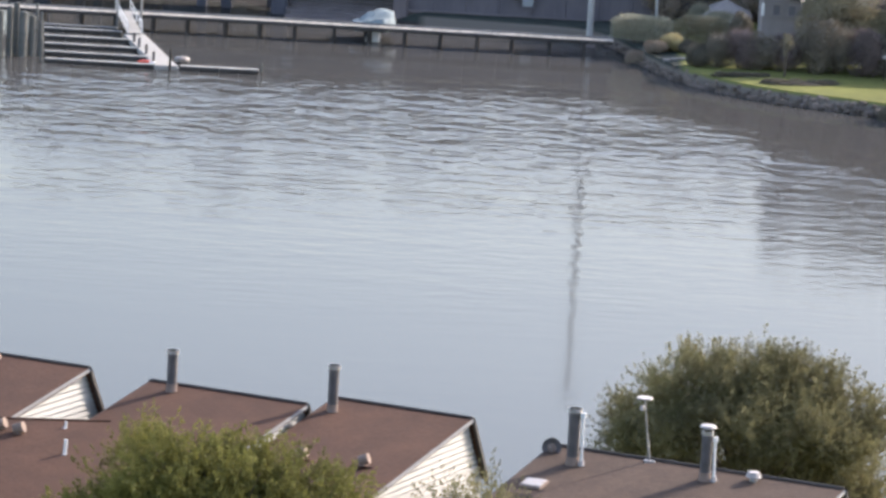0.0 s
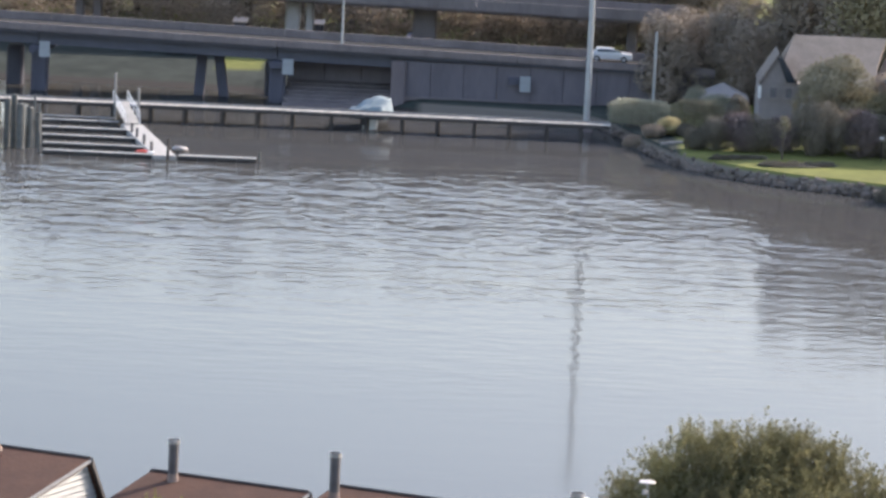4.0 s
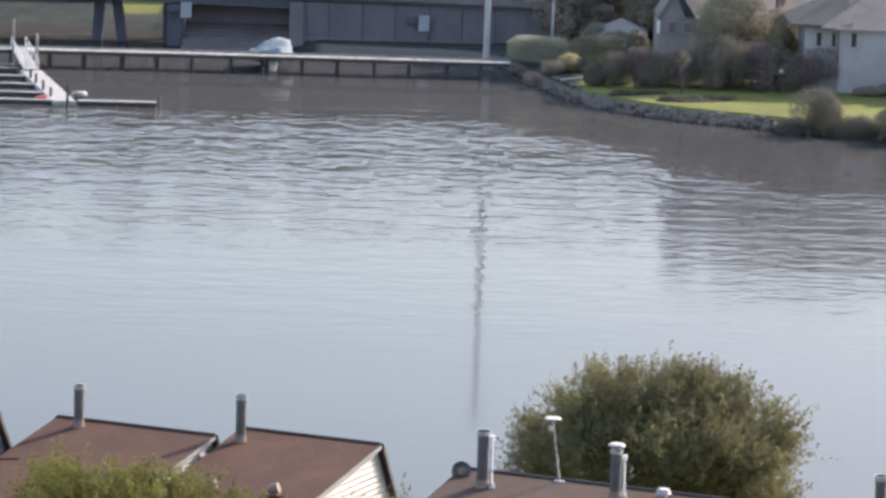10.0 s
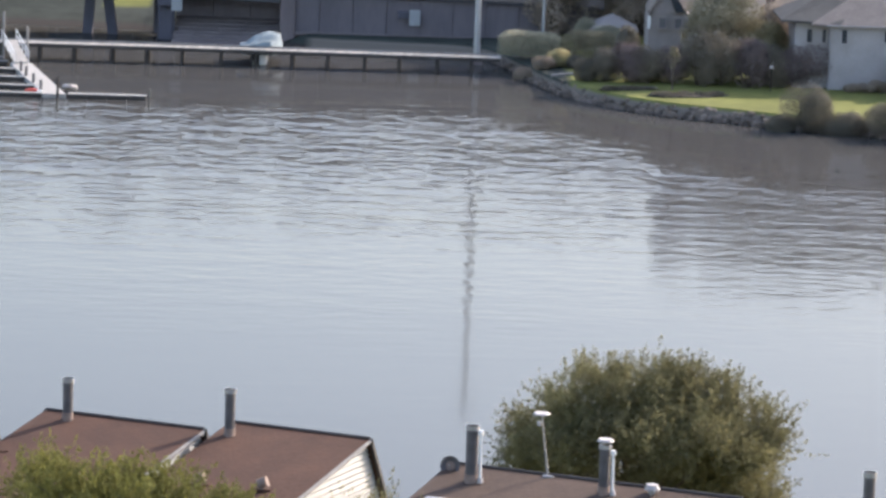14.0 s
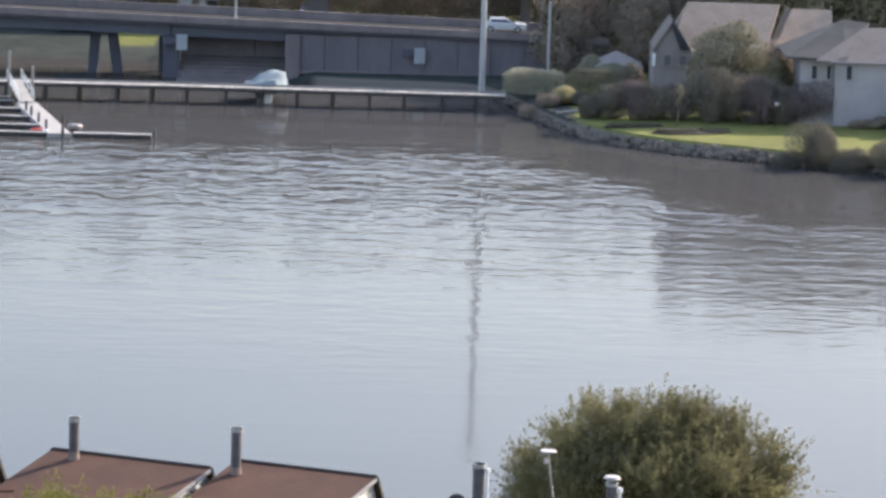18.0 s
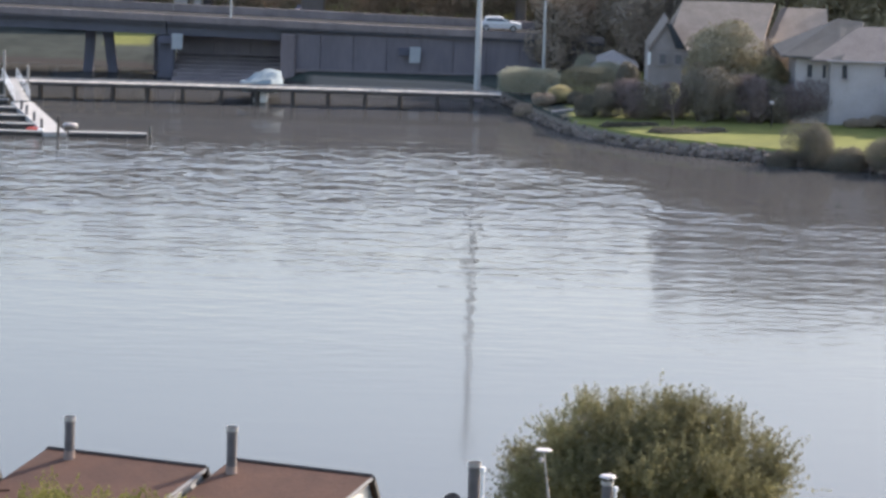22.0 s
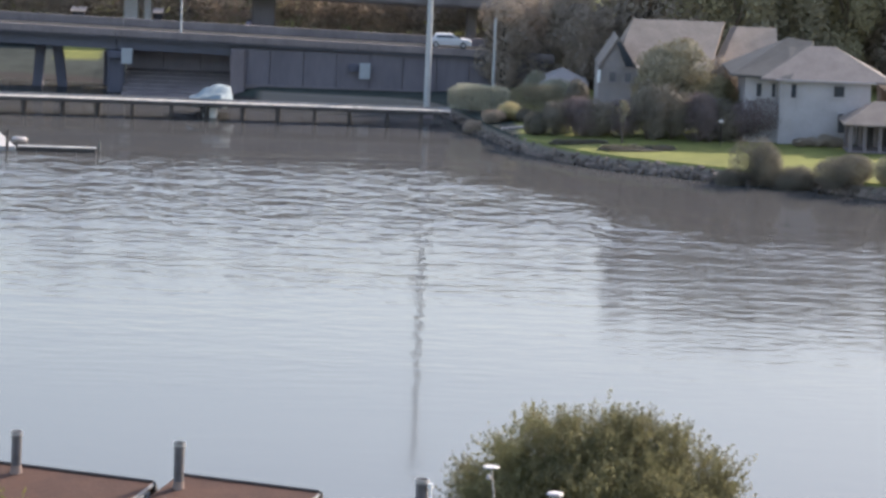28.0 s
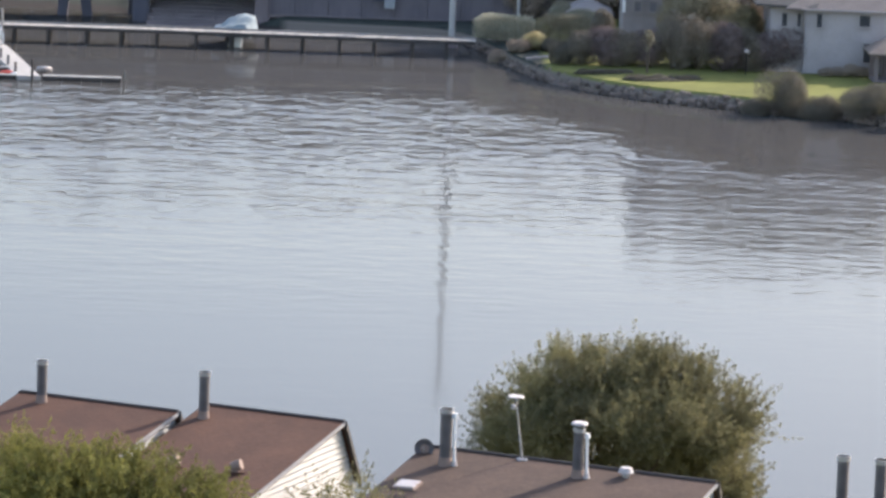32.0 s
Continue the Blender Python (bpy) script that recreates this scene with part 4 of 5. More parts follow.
def timber_pier():
    t = thing("pier", (0, 0, 0), "long weathered timber pier on dark piles", "pier")
    plank = Mesh().box((0, 0, 0), (0.27, 2.2, 0.09), ch=0.02).make("plank", WOOD_OLD, t)
    plank.matrix_local = pose(5.2, pier_line(5.2), 1.62)
    x = 4.9
    while x > -66:
        share(plank, t, pose(x, pier_line(x), 1.62 + random.uniform(-0.01, 0.01), 0, 0, random.uniform(-1, 1)))
        x -= 0.3
    rest = Mesh()
    while x > -130:
        rest.box((x, pier_line(x), 1.62), (0.27, 2.2, 0.09))
        x -= 0.3
    tagged(rest.make("far_planks", WOOD_OLD, t), kind="stuff")
    for a, c in ((-130, -57), (-57, -26.8), (-26.8, 5.3)):
        for o in (-1.02, 1.02):
            Mesh().slab([(a, pier_line(a) + o - 0.07, 1.28), (c, pier_line(c) + o - 0.07, 1.28), (c, pier_line(c) + o + 0.07, 1.28), (a, pier_line(a) + o + 0.07, 1.28)], (0, 0, 0.28)).make("stringer", PILE, t)
        Mesh().slab([(a, pier_line(a) + 0.95, 1.67), (c, pier_line(c) + 0.95, 1.67), (c, pier_line(c) + 1.1, 1.67), (a, pier_line(a) + 1.1, 1.67)], (0, 0, 0.16)).make("kerb_rail", FLOAT, t)
    for k in range(34):
        x = 2.6 - 3.5 * k + random.uniform(-0.15, 0.15)
        for o in (-0.85, 0.85):
            if x < 4:
                Mesh().cyl((x, pier_line(x) + o, -2.5), (x + random.uniform(-.06, .06), pier_line(x) + o, 1.4), 0.2, 0.17, 9).make("support_post", PILE, t)
        Mesh().box((x, pier_line(x), 1.2), (0.28, 2.3, 0.26)).make("cross_beam", PILE, t)
    return t


timber_pier()


def piling(x, y, h, material, label, r=0.14):
    t = thing("mooring_pile", (x, y, 0), label, "pile", "mooring piles")
    Mesh().cyl((0, 0, -2.5), (random.uniform(-.08, .08), 0, h), r, r * 0.85, 10).make("shaft", material, t)
    Mesh().cyl((0, 0, h - 0.02), (0, 0, h + 0.1), r * 0.86, r * 0.5, 10).make("worn_top", material, t)
    return t


WALK0, WALK1 = Vector((-34.7, 344.0, 0)), Vector((-40.3, 367.5, 0))


def marina():
    t = thing("floating_dock", (0, 0, 0), "pale floating dock with slip fingers below a pier", "dock")
    n = 16
    dv = (WALK1 - WALK0) / n
    ang = math.atan2(dv.y, dv.x)
    for k in range(n):
        c = WALK0 + dv * (k + 0.5)
        Mesh().box((c.x, c.y, 0.2), (dv.length - 0.06, 2.1, 0.42), ang, 0.05).make("walkway_slab", GANG, t)
    for y, xl in ((344.6, -45.7), (350.2, -46.5), (356.6, -47.4), (363.0, -48.3), (369.3, -49.2), (372.4, -49.8)):
        f = (y - WALK0.y) / (WALK1.y - WALK0.y)
        xr = WALK0.x + (WALK1.x - WALK0.x) * f - 1.0
        m = 4
        for k in range(m):
            a, c = xl + (xr - xl) * k / m, xl + (xr - xl) * (k + 1) / m
            # pile-dark float paints the shadow under each finger deck
            Mesh().box(((a + c) / 2, y + 0.02 * ((a + c) / 2 - xl), 0.13), (c - a - 0.05, 0.8, 0.3), 0.02, 0.04).make("finger_float", PILE, t, "float coloured dark for the shade beneath the deck")
            Mesh().box(((a + c) / 2, y + 0.02 * ((a + c) / 2 - xl), 0.34), (c - a - 0.02, 0.95, 0.1), 0.02, 0.02).make("finger_deck", FLOAT, t)
        for sx in (0.15, 0.75):
            Mesh().box((xl + (xr - xl) * sx, y - 0.4, 0.4), (0.3, 0.1, 0.12), ch=0.03).make("cleat", GALV, t)
    m = 4
    for k in range(m):
        a, c = -33.6 + 7.0 * k / m, -33.6 + 7.0 * (k + 1) / m
        # same shadow colour below the head deck
        Mesh().box(((a + c) / 2, 345.0 + 0.1 * k, 0.14), (c - a - 0.05, 1.1, 0.32), 0.06, 0.04).make("head_float", PILE, t, "float coloured dark for the shade beneath the deck")
        Mesh().box(((a + c) / 2, 345.0 + 0.1 * k, 0.36), (c - a - 0.02, 1.2, 0.1), 0.06, 0.02).make("head_deck", FLOAT, t)
    for f in (0.12, 0.34, 0.56, 0.72):
        c = WALK0 + (WALK1 - WALK0) * f + Vector((-0.85, 0, 0))
        Mesh().box((c.x, c.y, 0.85), (0.24, 0.24, 0.9), 0.2, 0.05).make("pedestal", FLUE, t, "dark service pedestal")
    return t


marina()


def gangway():
    t = thing("gangway", (0, 0, 0), "pale ramp with railings from pier to dock", "gangway")
    a, c = Vector((-40.2, 366.8, 0.5)), Vector((-42.3, 374.6, 1.75))
    d = (c - a)
    side = Vector((d.y, -d.x, 0)).normalized() * 0.7
    for k in range(10):
        p, q = a + d * (k / 10), a + d * ((k + 0.94) / 10)
        Mesh().slab([p - side, p + side, q + side, q - side], (0, 0, 0.08)).make("tread_board", GANG, t)
    for s in (-1, 1):
        Mesh().cyl(a + side * s + UP * 1.05, c + side * s + UP * 1.05, 0.04, n=7).make("handrail", WHITE, t)
        Mesh().cyl(a + side * s + UP * 0.55, c + side * s + UP * 0.55, 0.03, n=6).make("mid_rail", WHITE, t)
        for k in range(5):
            p = a + d * (k / 4) + side * s
            Mesh().cyl(p, p + UP * 1.06, 0.04, n=6).make("rail_post", WHITE, t)
    return t


gangway()
for x, y, h, r in ((-50.3, 347.2, 4.1, 0.42), (-49.5, 347.9, 4.4, 0.3), (-48.9, 348.6, 4.7, 0.34), (-48.2, 347.6, 4.0, 0.4), (-47.5, 348.4, 3.6, 0.36), (-46.8, 348.9, 3.1, 0.26), (-46.1, 345.0, 1.9, 0.14), (-46.9, 350.3, 2.0, 0.14),
                   (-47.9, 358.5, 2.2, 0.14), (-48.8, 364.6, 2.2, 0.14), (-50.0, 370.5, 2.4, 0.14), (-51.4, 349.6, 3.0, 0.3), (-53.4, 352.0, 2.4, 0.2), (-26.4, 346.1, 0.8, 0.14)):
    piling(x, y, h, PILE_GREY, "thick weathered grey mooring pile standing in the water" if r > 0.25 else "thin weathered grey mooring pile standing in the water", r)
piling(-34.4, 343.6, 1.9, PILE, "dark mooring pile at the dock's end", 0.14)
piling(-42.6, 373.2, 4.6, WOOD_OLD, "tall grey pile beside the gangway")
piling(-40.4, 373.4, 3.2, WOOD_OLD, "grey pile beside the gangway")

# small inflatable and a red kayak on the dock
dg = thing("dinghy", (-33.9, 349.6, 0.14), "small pale inflatable dinghy with dark inside, beside the dock", "boat")
tube = Mesh()
ring = [(math.cos(a) * 0.5, math.sin(a) * 0.6 * (1.0 if math.sin(a) > 0 else 1.25), 0.22 + 0.16 * max(0, -math.sin(a))) for a in [2 * math.pi * k / 20 for k in range(20)]]
for k in range(20):
    tube.cyl(ring[k], ring[(k + 1) % 20], 0.23, n=9)
tube.make("tube", CAP, dg, smooth=True)
Mesh().add([(p[0], p[1], 0.15) for p in ring], [tuple(range(20))]).make("floor", DARK, dg)
Mesh().box((0, 0.1, 0.36), (0.9, 0.22, 0.05), ch=0.02).make("thwart", WOOD_OLD, dg)
ky = thing("kayak", (-36.9, 345.6, 0.30), "short red plastic kayak with white end on the dock", "kayak")
hull = Mesh()
prev = None
for k in range(9):
    f = k / 8
    r = 0.2 * math.sin(math.pi * (0.06 + 0.88 * f)) ** 0.6
    if prev:
        hull.cyl((-0.6 + 1.2 * (k - 1) / 8, 0, 0.15), (-0.6 + 1.2 * f, 0, 0.15), prev, r, 10, cap=False)
    prev = r
hull.make("hull", RED, ky, smooth=True)
Mesh().box((0.7, -0.05, 0.12), (0.5, 0.4, 0.2), ch=0.05).make("cockpit_rim", WHITE, ky)

# moored boat under a pale canvas
bt = thing("moored_boat", (-18.2, 379.2, 0.0), "white motor boat under pale blue canvas moored behind the pier", "boat")
hull = Mesh()
sec = [(-2.6, 0.75, 0.95), (-1.0, 0.9, 0.95), (1.0, 0.85, 1.0), (2.4, 0.5, 1.1), (3.2, 0.08, 1.25)]
vs, fsx = [], []
for y, w, z in sec:
    vs += [(-w, y, z), (-w * 0.85, y, -0.15), (0, y, -0.35), (w * 0.85, y, -0.15), (w, y, z)]
for k in range(len(sec) - 1):
    for j in range(4):
        fsx.append((k * 5 + j, k * 5 + j + 1, k * 5 + j + 6, k * 5 + j + 5))
    fsx.append((k * 5 + 4, k * 5, k * 5 + 5, k * 5 + 9))
fsx += [(4, 3, 2, 1, 0)]
hull.add(vs, fsx).make("hull", WHITE, bt)
rc = np.random.default_rng(12)
grid = []
for k in range(15):
    y = -2.5 + 5.6 * k / 14
    w = 2.35 * math.sin(math.pi * (0.1 + 0.84 * k / 14)) ** 0.5
    for j in range(13):
        q = -1 + 2 * j / 12
        h = 0.95 * (1 - abs(q - 0.4) ** 2.2) * (0.7 + 0.35 * math.sin(1.3 * y + 1.0)) + rc.uniform(-0.13, 0.13)
        grid.append((w * q + rc.uniform(-0.06, 0.06), y, 1.75 + max(h, 0.0) * 1.2 if 0 < j < 12 else 0.95))
cv = Mesh().add(grid, [(k * 13 + j, k * 13 + j + 1, k * 13 + j + 14, k * 13 + j + 13) for k in range(14) for j in range(12)] + [tuple(range(13))])
cv.make("canvas_cover", TARP, bt, smooth=True)
ob_ = Mesh().box((-0.62, -2.9, 0.75), (0.36, 0.45, 0.6), ch=0.1)
ob_.cyl((-0.62, -2.85, 0.5), (-0.62, -2.85, -0.5), 0.09, n=8).make("outboard", DARK, bt)

# ---- mast and posts ----
mast = thing("light_mast", (3.05, 384.0, 0.6), "tall pale galvanised lighting mast at the water's edge", "mast")
Mesh().box((0, 0, -0.4), (1.3, 1.3, 1.2), ch=0.12).make("footing", CONC, mast)
Mesh().cyl((0, 0, 0.1), (0, 0, 34), 0.33, 0.15, 16).make("pole", POLE, mast)
Mesh().cyl((0, 0, 33.9), (0, 0, 34.3), 0.5, 0.5, 12).make("head_ring", GALV, mast)
for k in range(4):
    a = k * 1.57
    Mesh().box((math.cos(a) * 0.85, math.sin(a) * 0.85, 34.05), (0.6, 0.6, 0.25), a, 0.06).make("lamp_head", GALV, mast)
up = thing("utility_pole", (9.6, 386.0, 1.3), "pale weathered utility pole standing in the hedge", "pole")
Mesh().cyl((0, 0, -0.6), (0, 0, 8.6), 0.16, 0.12, 12).make("shaft", POLE, up)
Mesh().box((0, 0, 5.9), (0.3, 0.3, 0.7), ch=0.05).make("meter_box", GALV, up)
Mesh().cyl((0, 0, 8.55), (0, 0, 8.7), 0.14, 0.1, 12).make("cap", GALV, up)


# ---- vehicles ----
def car(at, rz, paint, label, suv=True, ln=4.7):
    t = thing("car", at, label, "car", rz=rz)
    w, h = 1.85, 1.75 if suv else 1.45
    prof = [(-0.5, 0.35), (-0.5, 0.9), (-0.46, 1.0), (-0.4, 1.0), (0.18, 1.0), (0.46, 0.88), (0.5, 0.7), (0.5, 0.35)]
    def loft(pts, w0, w1, z_in):
        m = Mesh()
        n = len(pts)
        vs = []
        for sgn in (-1, 1):
            for px_, pz in pts:
                ww = w0 if pz <= z_in else w1
                vs.append((px_ * ln, sgn * ww / 2, pz))
        fs = [tuple(range(n - 1, -1, -1)), tuple(range(n, 2 * n))] + [(i, (i + 1) % n, n + (i + 1) % n, n + i) for i in range(n)]
        return m.add(vs, fs)
    loft(prof, w, w * 0.97, 0.9).make("body", paint, t)
    rear = -0.47 if suv else -0.36
    cab = [(rear, 0.98), (rear + 0.03, h - 0.04), (rear + 0.06, h), (0.02, h), (0.06, h - 0.04), (0.24, 0.98)]
    loft(cab, w * 0.95, w * 0.8, 1.1).make("cabin", paint, t)
    for sgn in (-1, 1):
        Mesh().slab([((rear + 0.05) * ln, sgn * w * 0.455, 1.06), ((0.17) * ln, sgn * w * 0.455, 1.06), (0.035 * ln, sgn * w * 0.415, h - 0.12), ((rear + 0.07) * ln, sgn * w * 0.415, h - 0.12)], (0, sgn * 0.03, 0)).make("side_window", GLASS, t)
    Mesh().slab([(0.235 * ln, -w * 0.4, 1.02), (0.235 * ln, w * 0.4, 1.02), (0.07 * ln, w * 0.36, h - 0.1), (0.07 * ln, -w * 0.36, h - 0.1)], (0.04, 0, 0.02)).make("windscreen", GLASS, t)
    for sgn in (-1, 1):
        Mesh().box((0.495 * ln, sgn * 0.68, 0.75), (0.08, 0.35, 0.16), ch=0.03).make("headlight", WHITE, t)
        Mesh().box((-0.495 * ln, sgn * 0.75, 0.85), (0.06, 0.22, 0.2), ch=0.03).make("tail_light", RED, t)
    Mesh().box((0.5 * ln, 0, 0.45), (0.12, w * 0.95, 0.22), ch=0.04).make("front_bumper", paint, t)
    for fx in (-0.31, 0.32):
        for sgn in (-1, 1):
            wh = Mesh().cyl((fx * ln, sgn * 0.72, 0.34), (fx * ln, sgn * 0.95, 0.34), 0.34, n=16).make("wheel", TYRE, t)
            Mesh().cyl((fx * ln, sgn * 0.94, 0.34), (fx * ln, sgn * 0.97, 0.34), 0.2, n=12).make("rim", GALV, wh)
    return t


def low_road(x):
    return 5.7 - 0.02 * (x + 12.0)


car((5.3, 402.6, low_road(5.3)), 0, CAR_WHITE, "white estate car on the low viaduct", False, 4.5)
car((-41.0, 424.5, ground_z(-41.0, 424.5)), 0, GLASS, "dark van parked on the bank under the viaduct", True, 5.2)


# ---- houses on the far shore ----
def pane(t, x, y, z, w, h, frame_mat=None, glass=GLASS):
    wd = Mesh()
    fr = frame_mat or WHITE
    f = 0.09
    for cx, cz, sx, sz in ((x - w / 2, z, f, h + f), (x + w / 2, z, f, h + f), (x, z + h / 2, w, f), (x, z - h / 2, w, f)):
        wd.box((cx, y - 0.05, cz), (sx, 0.12, sz))
    wn_ = wd.make("window", fr, t)
    Mesh().box((x, y - 0.015, z), (w - f, 0.03, h - f)).make("pane", glass, wn_)
    Mesh().box((x, y - 0.1, z - h / 2 - 0.07), (w + 0.25, 0.2, 0.06)).make("sill", fr, wn_)
    return wn_


def hip_roof(t, x0, x1, y0, y1, z, rise, material, o=0.5, name="roof"):
    x0, x1, y0, y1 = x0 - o, x1 + o, y0 - o, y1 + o
    hw = min(x1 - x0, y1 - y0) / 2
    if x1 - x0 > y1 - y0:
        a, c = (x0 + hw, (y0 + y1) / 2, z + rise), (x1 - hw, (y0 + y1) / 2, z + rise)
        fs = [(0, 1, 5, 4), (1, 2, 5), (2, 3, 4, 5), (3, 0, 4)]
    else:
        a, c = ((x0 + x1) / 2, y0 + hw, z + rise), ((x0 + x1) / 2, y1 - hw, z + rise)
        fs = [(0, 1, 4), (1, 2, 5, 4), (2, 3, 5), (3, 0, 4, 5)]
    top = [(x0, y0, z), (x1, y0, z), (x1, y1, z), (x0, y1, z), a, c]
    m = Mesh().add(top + [(p[0], p[1], p[2] - 0.18) for p in top[:4]], fs + [(0, 6, 7, 1), (1, 7, 8, 2), (2, 8, 9, 3), (3, 9, 6, 0), (9, 8, 7, 6)])
    return m.make(name, material, t)


def gable_roof(t, x0, x1, y0, yr, y1, ze, zr, material, o=0.4, name="roof"):
    """Ridge along x at yr; eaves at y0 and y1."""
    k = (zr - ze) / (yr - y0)
    q = (zr - ze) / (y1 - yr)
    f = Mesh().slab([(x0 - o, y0 - o, ze - k * o), (x1 + o, y0 - o, ze - k * o), (x1 + o, yr, zr), (x0 - o, yr, zr)], (0, 0, 0.2)).make(name, material, t)
    Mesh().slab([(x0 - o, yr, zr), (x1 + o, yr, zr), (x1 + o, y1 + o, ze - q * o), (x0 - o, y1 + o, ze - q * o)], (0, 0, 0.2)).make("rear_" + name, material, t)
    return f


def lap_lines(t, x0, x1, y, z0, z1, material, step=0.35):
    """Horizontal boards over a wall that faces the water."""
    z = z0
    while z < z1 - 0.1:
        Mesh().add([(x0, y - 0.03, z), (x1, y - 0.03, z), (x1, y, z + step), (x0, y, z + step), (x0, y + 0.02, z), (x1, y + 0.02, z)], [(0, 1, 2, 3), (0, 4, 5, 1)]).make("board", material, t)
        z += step


def white_house():
    t = thing("house", (0, 0, 0), "pale blue-white two-storey house with grey hip roof on the lawn", "house")
    g = 1.2
    Mesh().box((39.65, 362.6, (7.7 + g) / 2), (8.5, 9.0, 7.7 - g)).make("wall", WALL_WHITE, t)
    Mesh().box((33.85, 362.9, (7.7 + g) / 2), (3.1, 8.0, 7.7 - g)).make("wing_wall", WALL_WHITE, t)
    hip_roof(t, 34.1, 45.4, 358.1, 367.1, 7.7, 2.75, ROOF_SLATE)
    Mesh().slab([(30.9, 358.5, 7.72), (36.4, 357.7, 7.62), (39.0, 364.0, 10.55), (36.6, 364.0, 10.85)], (0, 0, 0.2)).make("wing_roof", ROOF_DARK, t, "darker grey wing roof")
    Mesh().slab([(36.6, 364.0, 10.85), (39.0, 364.0, 10.55), (39.0, 369.0, 7.7), (30.9, 369.0, 7.7)], (0, 0, 0.2)).make("rear_wing_roof", ROOF_DARK, t)
    Mesh().slab([(30.9, 358.5, 7.72), (36.6, 364.0, 10.85), (30.9, 369.0, 7.7)], (0, 0, 0.19)).make("wing_hip", ROOF_DARK, t)
    lap_lines(t, 35.41, 43.89, 358.08, 1.3, 7.6, WALL_WHITE)
    for x, y, z, w, h in ((36.75, 358.06, 6.6, 0.55, 1.35), (40.95, 358.06, 6.7, 1.05, 1.1), (33.6, 358.88, 6.5, 0.55, 1.3), (34.95, 358.88, 6.5, 0.4, 1.3)):
        pane(t, x, y, z, w, h, frame_mat=WALL_WHITE)
    p = Mesh().box((41.7, 358.0, 3.75), (1.4, 0.2, 1.75)).make("porch_opening", DARK, t)
    Mesh().box((41.7, 357.9, 4.7), (1.8, 0.3, 0.16)).make("lintel", WALL_WHITE, p)
    Mesh().cyl((35.5, 357.95, 1.3), (35.5, 357.95, 7.6), 0.06, n=8).make("downpipe", WALL_WHITE, t)
    for a, c in ((35.0, 44.3),):
        Mesh().box(((a + c) / 2, 357.55, 7.6), (c - a, 0.14, 0.16)).make("gutter", WALL_WHITE, t)
    return t


white_house()


def tan_house():
    t = thing("house", (0, 0, 0), "large house with steep tan shake roof behind garden trees", "house")
    g = 1.5
    Mesh().box((26.4, 379.5, (6.4 + g) / 2), (9.4, 10.5, 6.4 - g)).make("wall", WALL_GREY, t)
    Mesh().slab([(20.7, 373.8, 5.9), (30.0, 373.8, 5.9), (31.9, 380.0, 10.75), (22.9, 380.0, 10.75)], (0, 0, 0.2)).make("roof", ROOF_TAN, t)
    Mesh().slab([(22.9, 380.0, 10.75), (31.9, 380.0, 10.75), (31.5, 386.0, 5.9), (20.7, 386.0, 5.9)], (0, 0, 0.2)).make("rear_roof", ROOF_TAN, t)
    Mesh().slab([(20.7, 373.8, 5.9), (22.9, 380.0, 10.75), (20.7, 386.0, 5.9)], (0, 0, 0.19)).make("hip_roof", ROOF_TAN, t)
    for x in (30.9,):
        Mesh().slab([(x, 374.4, 6.3), (x, 385.2, 6.3), (x, 380, 10.5)], (0.15 if x < 25 else -0.15, 0, 0)).make("gable_wall", WALL_GREY, t)
    # front wing with its gable to the water
    Mesh().box((22.0, 376.0, (6.8 + g) / 2), (5.3, 7.0, 6.8 - g)).make("wing_wall", WALL_GREY, t)
    Mesh().slab([(19.45, 372.4, 6.75), (22.75, 372.4, 6.75), (21.1, 372.4, 9.45)], (0, 0.2, 0)).make("wing_gable", WALL_GREY, t)
    for sgn in (-1, 1):
        # right slope takes a darker roof colour for the shade on it
        m = ROOF_BRN if sgn < 0 else ROOF_DARK
        Mesh().slab([(21.1, 372.0, 9.55), (21.1 + sgn * 1.8, 372.0, 6.7), (21.1 + sgn * 1.8, 379.5, 6.7), (21.1, 379.5, 9.55)], (0, 0, 0.2)).make("wing_roof", m, t)
    for x, z in ((20.7, 5.9), (22.2, 5.9), (23.6, 5.9)):
        pane(t, x, 372.24, z, 0.7, 1.0, WALL_GREY, GLASS_PALE)
    # dark slanting panel paints the shaded right slope over the gable
    Mesh().slab([(20.9, 371.95, 9.35), (21.45, 371.95, 9.25), (22.9, 371.95, 6.95), (21.9, 371.95, 6.95)], (0, 0.1, 0)).make("gable_window", GLASS, t)
    Mesh().box((19.4, 372.3, 5.9), (0.28, 0.2, 1.2)).make("corner_board", WHITE, t, "bright white corner board")
    # rear block with its own roof, and the dark valley between
    Mesh().box((34.2, 384.5, 3.2), (5.0, 9, 3.6)).make("rear_wall", WALL_GREY, t)
    Mesh().slab([(30.6, 376.6, 5.4), (37.3, 376.6, 5.4), (37.3, 383.2, 10.1), (33.4, 383.2, 10.1)], (0, 0, 0.2)).make("rear_block_roof", ROOF_TAN, t)
    Mesh().slab([(29.9, 376.2, 5.35), (30.6, 376.2, 5.35), (33.5, 383.3, 10.2), (32.8, 383.3, 10.2)], (0, 0, 0.1)).make("valley", FASCIA, t)
    Mesh().box((28.0, 377.6, 9.35), (0.5, 0.5, 0.5), ch=0.05).make("roof_vent", VENT, t)
    return t


tan_house()


def low_house():
    t = thing("house", (0, 0, 0), "low grey building with pale roof beyond the hedge", "house")
    Mesh().box((16.5, 389.0, 2.6), (3.6, 5.4, 2.2)).make("wall", WALL_GREY, t)
    hip_roof(t, 14.6, 18.6, 386.0, 391.6, 3.7, 1.3, ROOF_PALE)
    pane(t, 15.9, 386.25, 2.9, 0.9, 0.8)
    return t


low_house()


